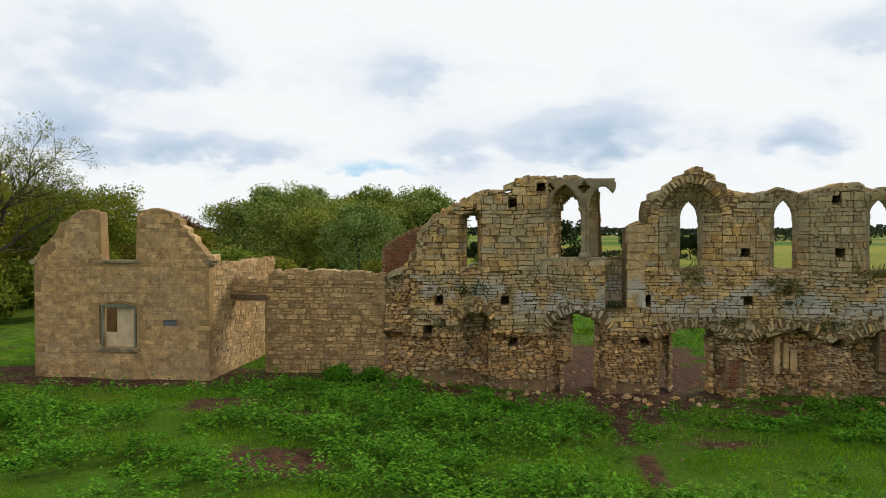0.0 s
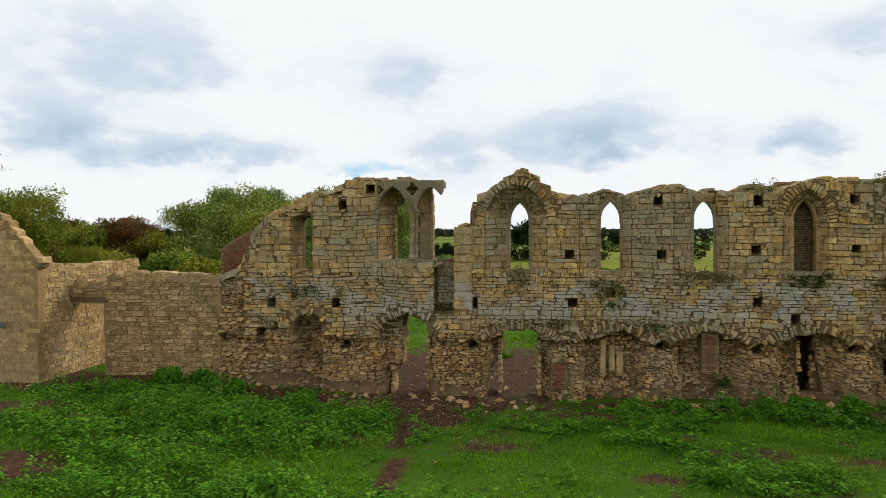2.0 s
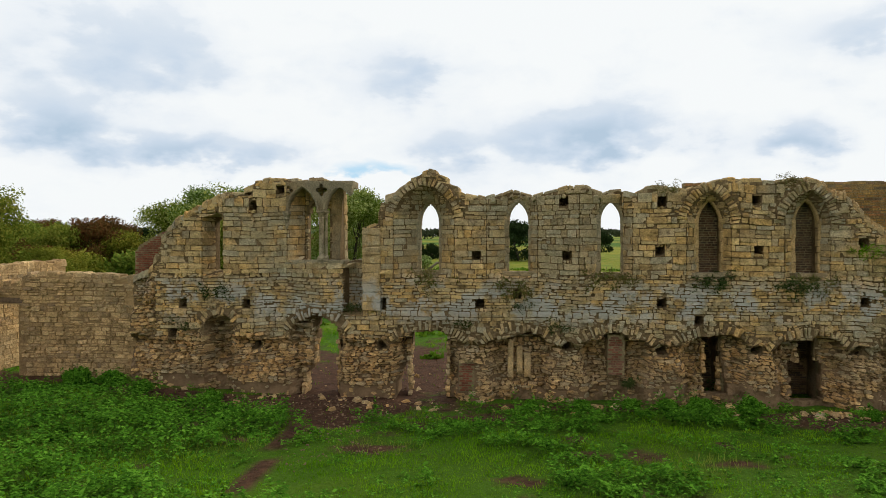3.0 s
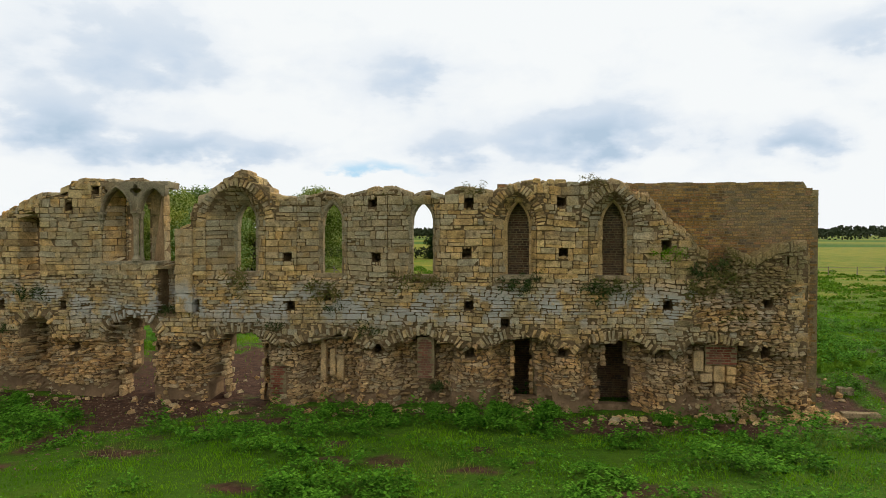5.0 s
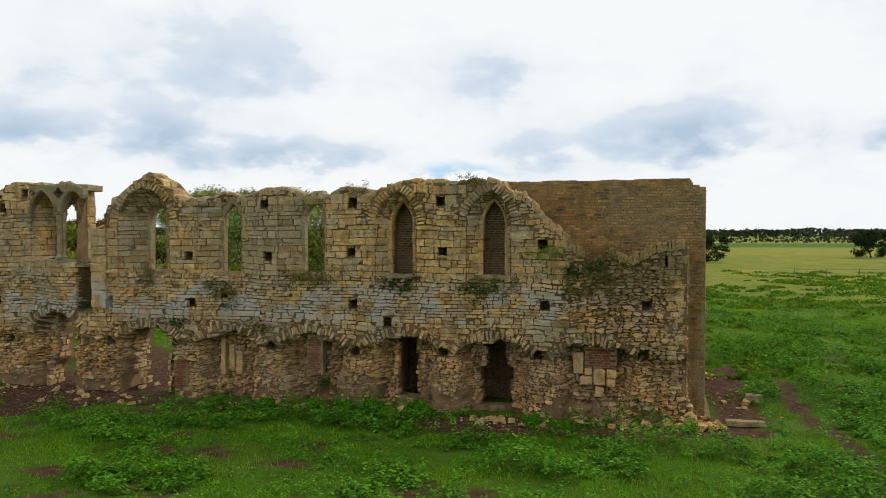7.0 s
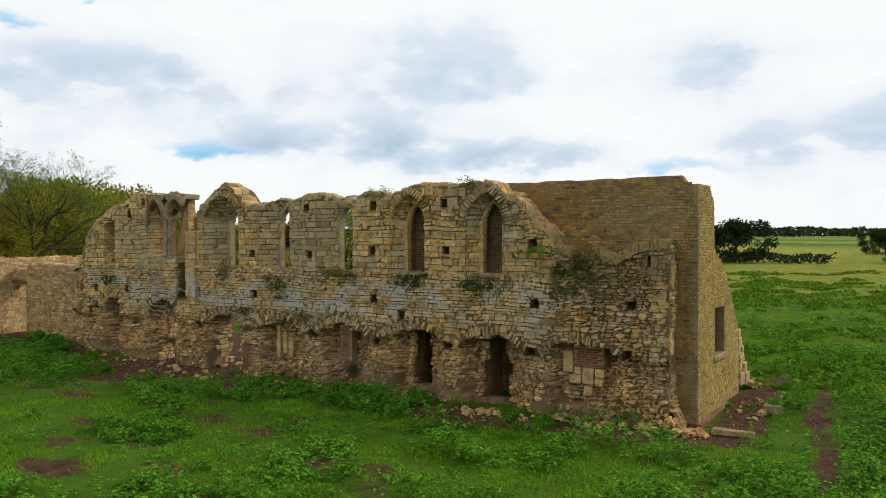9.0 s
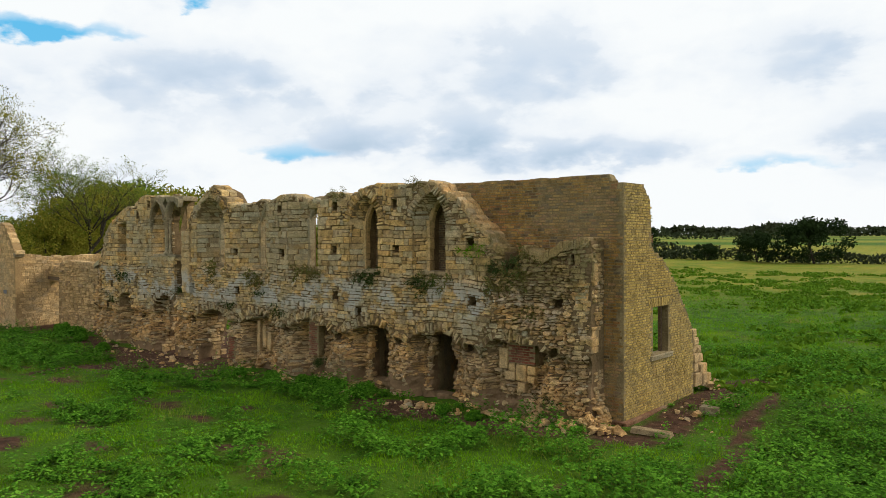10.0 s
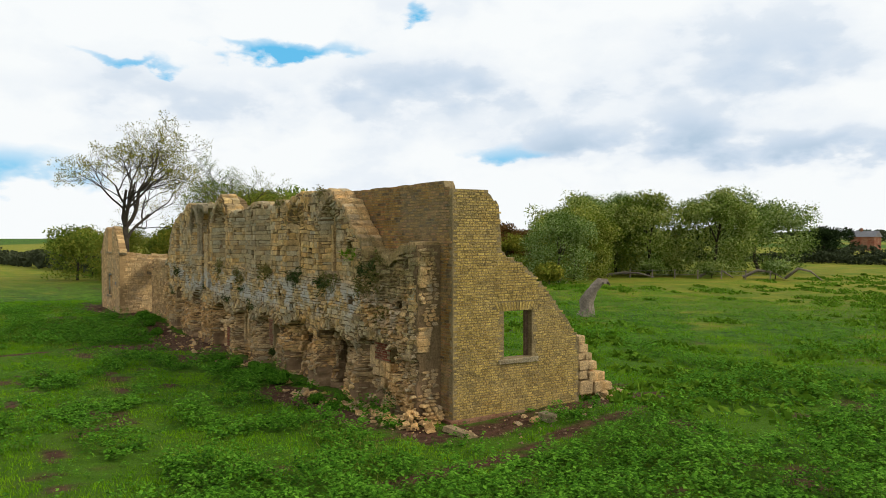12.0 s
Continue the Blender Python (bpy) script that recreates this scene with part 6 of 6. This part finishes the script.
def fall(x, y):
    return np.clip(1.15 - (near_path(x, y) - 13.0) / 34.0, 0.10, 1.0)


def blades(r, x, y, h, w, lean):
    n = len(x)
    z = ground_z(x, y) - 0.01
    a = r.uniform(0, 6.283, n)
    l = r.uniform(0, 6.283, n)
    k = lean * h * r.uniform(0.2, 1.0, n)
    base = np.stack([x, y, z], 1)
    side = np.stack([np.cos(a) * w, np.sin(a) * w, np.zeros(n)], 1)
    tip = base + np.stack([np.cos(l) * k, np.sin(l) * k, h], 1)
    return np.stack([base - side, base + side, tip], 1).reshape(-1, 3), np.arange(3 * n).reshape(-1, 3)


r, x, y = scatter(1150000, 61, lambda x, y: fall(x, y) * (1 - 0.97 * bare(x, y)) * (1 - 0.7 * weeds(x, y)))
far_up = 1 + 0.5 * smooth(25, 45, near_path(x, y))
h = r.uniform(0.035, 0.09, len(x)) * (0.35 + 1.3 * smooth(0.3, 0.7, fbm(x * 0.9, y * 0.9, 66))) * (0.6 + 0.8 * vnoise(x * 4, y * 4, 69)) * far_up
v, f = blades(r, x, y, h, r.uniform(0.008, 0.016, len(x)) * far_up, 0.9)
tagged(new("grass", bulk("grass", v, f, M["grass"])), "short bright green pasture grass", "grass", kind="stuff")
dry_zone = lambda x, y: np.maximum.reduce([smooth(1.2, 0.5, np.hypot((x - cx) / rx, (y - cy) / ry) + 0.7 * (fbm(x, y, 67) - 0.5)) for cx, cy, rx, ry in ((12.8, 18.2, 1.6, 0.7), (-5.5, 19.0, 3.0, 2.4), (-11.0, 15.5, 2.8, 1.5), (-2.5, 17.0, 2.4, 1.6), (-14.0, 20.0, 2.2, 0.9), (0.5, 18.5, 1.6, 1.2), (23.0, 18.6, 1.9, 1.0), (23.5, 22.0, 2.6, 0.8), (5.0, 18.6, 1.2, 0.7), (25.8, 21.0, 1.6, 1.0), (-2.0, 16.5, 2.0, 1.0))])
r, x, y = scatter(700000, 62, lambda x, y: 0.6 * dry_zone(x, y) * (1 - bare(x, y) * 0.6))
v, f = blades(r, x, y, r.uniform(0.08, 0.28, len(x)), r.uniform(0.006, 0.011, len(x)), 0.7)
tagged(new("dry_grass", bulk("dry_grass", v, f, M["straw"])), "tall yellowing grass stalks", "grass", kind="stuff")


def leafy_plants(name, label, seed, n, dens, height, leaves, size, spread, mat, category="weeds"):
    r, x, y = scatter(n, seed, dens)
    k = len(x)
    tall = height * r.uniform(0.5, 1.15, k) * (0.3 + 1.4 * smooth(0.3, 0.7, fbm(x * 1.3, y * 1.3, seed)))
    px, py, pt = np.repeat(x, leaves), np.repeat(y, leaves), np.repeat(tall, leaves)
    m = len(px)
    a = r.uniform(0, 6.283, m)
    up = r.uniform(0.15, 1.0, m) ** 0.7
    out_ = spread * r.uniform(0.2, 1.0, m) * (1.15 - 0.6 * up)
    c = np.stack([px + np.cos(a) * out_, py + np.sin(a) * out_, ground_z(px, py) + pt * up], 1)
    along = np.stack([np.cos(a), np.sin(a), r.uniform(-0.6, 0.25, m)], 1)
    across = np.stack([-np.sin(a), np.cos(a), r.uniform(-0.4, 0.4, m)], 1)
    s = (size * r.uniform(0.6, 1.35, m))[:, None]
    v = np.stack([c - along * s * 0.45, c + across * s * 0.32 + along * s * 0.05, c + along * s * 0.6, c - across * s * 0.32 + along * s * 0.05], 1)
    return tagged(new(name, bulk(name, v.reshape(-1, 3), np.arange(4 * m).reshape(-1, 4), M[mat])), label, category, kind="stuff")


leafy_plants("nettles", "dense dark green nettle beds", 63, 250000, lambda x, y: weeds(x, y) * np.clip(fall(x, y), 0.3, 1.0), 0.42, 11, 0.092, 0.13, "nettle")
leafy_plants("low_weeds", "low broad-leaved weeds in the grass", 64, 240000, lambda x, y: smooth(0.46, 0.62, fbm(x * 1.1, y * 1.1, 68)) * np.clip(fall(x, y), 0.3, 1) * (1 - bare(x, y)) * 0.6, 0.15, 7, 0.060, 0.12, "nettle")


def tussocks(seed, count):
    """Coarse clumps standing in the far pasture."""
    r = np.random.default_rng(seed)
    x, y = r.uniform(-70, 95, count), r.uniform(30, 118, count)
    keep = (near_path(x, y) > 22) & (fbm(x * 0.09, y * 0.09, 88) + r.uniform(-0.2, 0.2, count) > 0.48) & ~built_on(x, y) & ~((x < -5) & (y > 72))
    x, y = x[keep], y[keep]
    size = r.uniform(0.35, 1.5, len(x))
    per = 46
    px, py, ps = np.repeat(x, per), np.repeat(y, per), np.repeat(size, per)
    m = len(px)
    a, q = r.uniform(0, 6.283, m), r.uniform(0, 1, m) ** 0.6
    cx, cy = px + np.cos(a) * q * ps * 1.2, py + np.sin(a) * q * ps * 0.8
    c = np.stack([cx, cy, ground_z(cx, cy) + (1.05 - q) * 0.30 * np.sqrt(ps) * r.uniform(0.2, 1.0, m)], 1)
    d = r.normal(0, 1, (m, 3))
    d /= np.linalg.norm(d, axis=1)[:, None]
    e = np.cross(d, r.normal(0, 1, (m, 3)))
    e /= np.linalg.norm(e, axis=1)[:, None]
    s_ = (0.20 * r.uniform(0.6, 1.4, m))[:, None]
    v = np.stack([c - d * s_, c + e * s_ * 0.5, c + d * s_, c - e * s_ * 0.5], 1).reshape(-1, 3)
    return bulk("tussocks", v, np.arange(4 * m).reshape(-1, 4), M["tussock"])


M["tussock"] = foliage("tussock_leaves", [(0.05, 0.12, 0.008), (0.10, 0.20, 0.014), (0.17, 0.27, 0.022)])
tagged(new("tussocks", tussocks(65, 4200)), "dark green clumps of nettle and dock across the pasture", "weeds", kind="stuff")


# ---------------------------------------------------------------- plants on the walls, dead tree, fence
M["dry_weed"] = foliage("dry_weed", [(0.10, 0.085, 0.03), (0.20, 0.15, 0.05), (0.10, 0.13, 0.03), (0.28, 0.20, 0.08)])
M["dark_weed"] = foliage("dark_weed", [(0.025, 0.04, 0.012), (0.05, 0.075, 0.02), (0.09, 0.11, 0.03)])
WALL_WEEDS = [(11.3, 4.12, 0.42, "dry_weed", 260), (11.9, 4.05, 0.35, "dry_weed", 200), (14.75, 3.95, 0.38, "dark_weed", 300), (15.15, 4.25, 0.26, "dark_weed", 220), (17.15, 3.9, 0.42, "dark_weed", 340), (17.65, 4.0, 0.36, "dry_weed", 240), (20.4, 4.45, 0.42, "dark_weed", 300), (20.9, 4.35, 0.40, "dry_weed", 260), (19.35, 4.95, 0.30, "grass", 200), (20.2, 3.95, 0.40, "dry_weed", 240), (8.4, 3.85, 0.42, "dry_weed", 280), (8.6, 3.2, 0.28, "dark_weed", 160), (5.5, 4.12, 0.42, "dry_weed", 240), (2.9, 3.0, 0.30, "dark_weed", 220), (-2.0, 3.6, 0.40, "dark_weed", 200), (9.9, 2.5, 0.32, "dark_weed", 160), (12.1, 0.7, 0.30, "dark_weed", 200), (22.0, 0.6, 0.25, "dark_weed", 120), (21.3, 4.9, 0.35, "dry_weed", 160), (13.2, 7.02, 0.30, "dry_weed", 120), (17.0, 7.2, 0.30, "dry_weed", 120), (6.6, 2.6, 0.3, "dark_weed", 140), (-3.2, 2.4, 0.3, "dark_weed", 120), (21.2, 3.2, 0.35, "dry_weed", 160)]
for i, (u, v, size, mat_, count) in enumerate(WALL_WEEDS):
    r_w = np.random.default_rng(400 + i)
    d_ = float(hall_depth(np.array([u]), np.array([v - 0.05]))[0])
    size *= 1.45
    c_ = np.stack([u + r_w.normal(0, size * 0.55, 14), np.full(14, FRONT + min(d_, 0.1) - 0.04), v + r_w.normal(0, size * 0.25, 14)], 1)
    vv, ff = leaf_cards(r_w, c_, max(6, count // 7), size * 0.36, size * 0.27, 0.18, 0.8, 0.9)
    vv[:, 1] = np.minimum(vv[:, 1], FRONT + 0.35)
    weed = thing("wall_weed", "tuft of grass and weeds rooted in the old wall" if mat_ != "dark_weed" else "dark green weeds hanging from the old wall", "weed", (u, FRONT, v), group="weeds on the old wall")
    child("leaves", bulk("leaves", vv, ff, M[mat_]), weed)

# bushes at the foot of the wall
foot = make_tree("foot_bush", "dark green bush growing at the wall's foot", 47, 0.9, 1.7, "nettle", 2, 4, 0.9, 0.2, 160, 0.26, 0.10, 0.1, category="bush")
for i, (x, y, turn, size) in enumerate(((15.6, 23.6, 0, 1.15), (14.0, 23.7, 80, 0.95), (13.0, 23.7, 150, 0.8), (12.0, 23.8, 210, 0.7), (19.0, 23.4, 280, 0.7), (20.1, 23.5, 20, 0.6), (10.4, 23.7, 100, 0.7), (-5.4, 23.7, 200, 1.0), (-6.4, 23.6, 300, 1.1), (-4.0, 23.5, 30, 0.8), (-1.5, 23.3, 60, 0.8), (8.9, 23.5, 10, 0.7), (-9.0, 22.4, 120, 0.6))):
    stand(foot, x, y, turn, size, i == 0)

# dead trunk in the field
dead = thing("dead_tree", "broken grey dead tree trunk leaning in the pasture", "tree", (6.0, 50.4, 0.2))
z0 = float(ground_z(np.array([6.0]), np.array([50.4]))[0]) - 0.1
v_, f_ = tube([(5.9, 50.3, z0), (5.95, 50.4, z0 + 0.5), (5.85, 50.45, z0 + 1.1), (6.1, 50.55, z0 + 1.6), (6.35, 50.8, z0 + 2.1), (6.65, 51.0, z0 + 2.55), (6.95, 51.25, z0 + 2.6), (7.15, 51.4, z0 + 2.35)], [0.72, 0.56, 0.52, 0.44, 0.33, 0.26, 0.13, 0.04], 9)
v_ = v_ + np.random.default_rng(77).normal(0, 0.05, v_.shape)
child("trunk", bulk("trunk", v_, f_, M["dead_wood"]), dead)
v_, f_ = tube([(5.9, 50.2, z0), (6.25, 50.2, z0 + 0.6), (6.3, 50.2, z0 + 1.0)], [0.3, 0.22, 0.05], 7)
child("stump", bulk("stump", v_, f_, M["dead_wood"], True), dead)

# post and wire fence before the willows, with fallen limbs
fence = thing("field_fence", "old wooden post and wire fence", "fence", (-18, 84, 0.2))
posts = []
for i in range(13):
    x, y = -33 + i * 2.3, 76.5 + i * 1.45
    z = float(ground_z(np.array([x]), np.array([y]))[0])
    posts.append((x, y, z))
    v_, f_ = tube([(x, y, z - 0.1), (x + 0.02, y, z + 0.6), (x + 0.05, y, z + 1.15)], [0.08, 0.075, 0.06], 6)
    child("post", bulk("post", v_, f_, M["dead_wood"]), fence)
for hgt in (0.5, 0.95):
    v_, f_ = tube([(x, y, z + hgt) for x, y, z in posts], [0.012] * len(posts), 4)
    child("wire", bulk("wire", v_, f_, M["slate"]), fence)
for i, (x, y, dx, dy, up) in enumerate(((-22, 84, 5.5, 2.6, 0.4), (-9, 94, 4.5, 1.6, 0.9), (-5, 96.5, 4.0, 0.8, 1.2), (-13, 91, 3.2, 2.2, 1.0))):
    z = float(ground_z(np.array([x]), np.array([y]))[0])
    limb = thing("fallen_limb", "grey fallen willow limb in the grass", "branch", (x, y, z), group="fallen limbs by the willows")
    v_, f_ = tube([(x, y, z + 0.2), (x + dx * 0.35, y + dy * 0.4, z + 0.2 + up), (x + dx * 0.7, y + dy * 0.6, z + 0.3 + up * 0.7), (x + dx, y + dy, z + 0.1)], [0.2, 0.17, 0.12, 0.05], 6)
    child("limb", bulk("limb", v_, f_, M["dead_wood"], True), limb)
fence2 = thing("pasture_fence", "low wooden fence across the far pasture", "fence", (60, 110, 0))
posts = []
for i in range(16):
    x, y = 44 + i * 4.0, 104 + i * 0.6
    z = float(ground_z(np.array([x]), np.array([y]))[0])
    posts.append((x, y, z))
    v_, f_ = tube([(x, y, z - 0.1), (x, y, z + 1.2)], [0.07, 0.06], 6)
    child("post", bulk("post", v_, f_, M["dead_wood"]), fence2)
for hgt in (0.6, 1.05):
    v_, f_ = tube([(x, y, z + hgt) for x, y, z in posts], [0.02] * len(posts), 4)
    child("rail", bulk("rail", v_, f_, M["dead_wood"]), fence2)
farm = thing("farmhouse", "distant red-brick farmhouse with a grey slate roof", "house", (-92, 315, 0))
fz = float(ground_z(np.array([-92.0]), np.array([315.0]))[0])
child("wall", bm_mesh("wall", box_bm(-96.5, -87.5, 312, 318, fz - 1, fz + 5.4), M["redbrick"]), farm)
bm_r = bmesh.new()
rv = [bm_r.verts.new(c) for c in ((-96.9, 311.6, fz + 5.4), (-87.1, 311.6, fz + 5.4), (-87.1, 318.4, fz + 5.4), (-96.9, 318.4, fz + 5.4), (-96.9, 315, fz + 7.8), (-87.1, 315, fz + 7.8))]
for q in ((0, 1, 5, 4), (2, 3, 4, 5), (0, 4, 3), (1, 2, 5), (3, 2, 1, 0)):
    bm_r.faces.new([rv[k] for k in q])
child("roof", bm_mesh("roof", bm_r, M["slate"]), farm)
child("chimney", bm_mesh("chimney", box_bm(-94, -93.2, 314.6, 315.4, fz + 7.5, fz + 8.9), M["redbrick"]), farm)
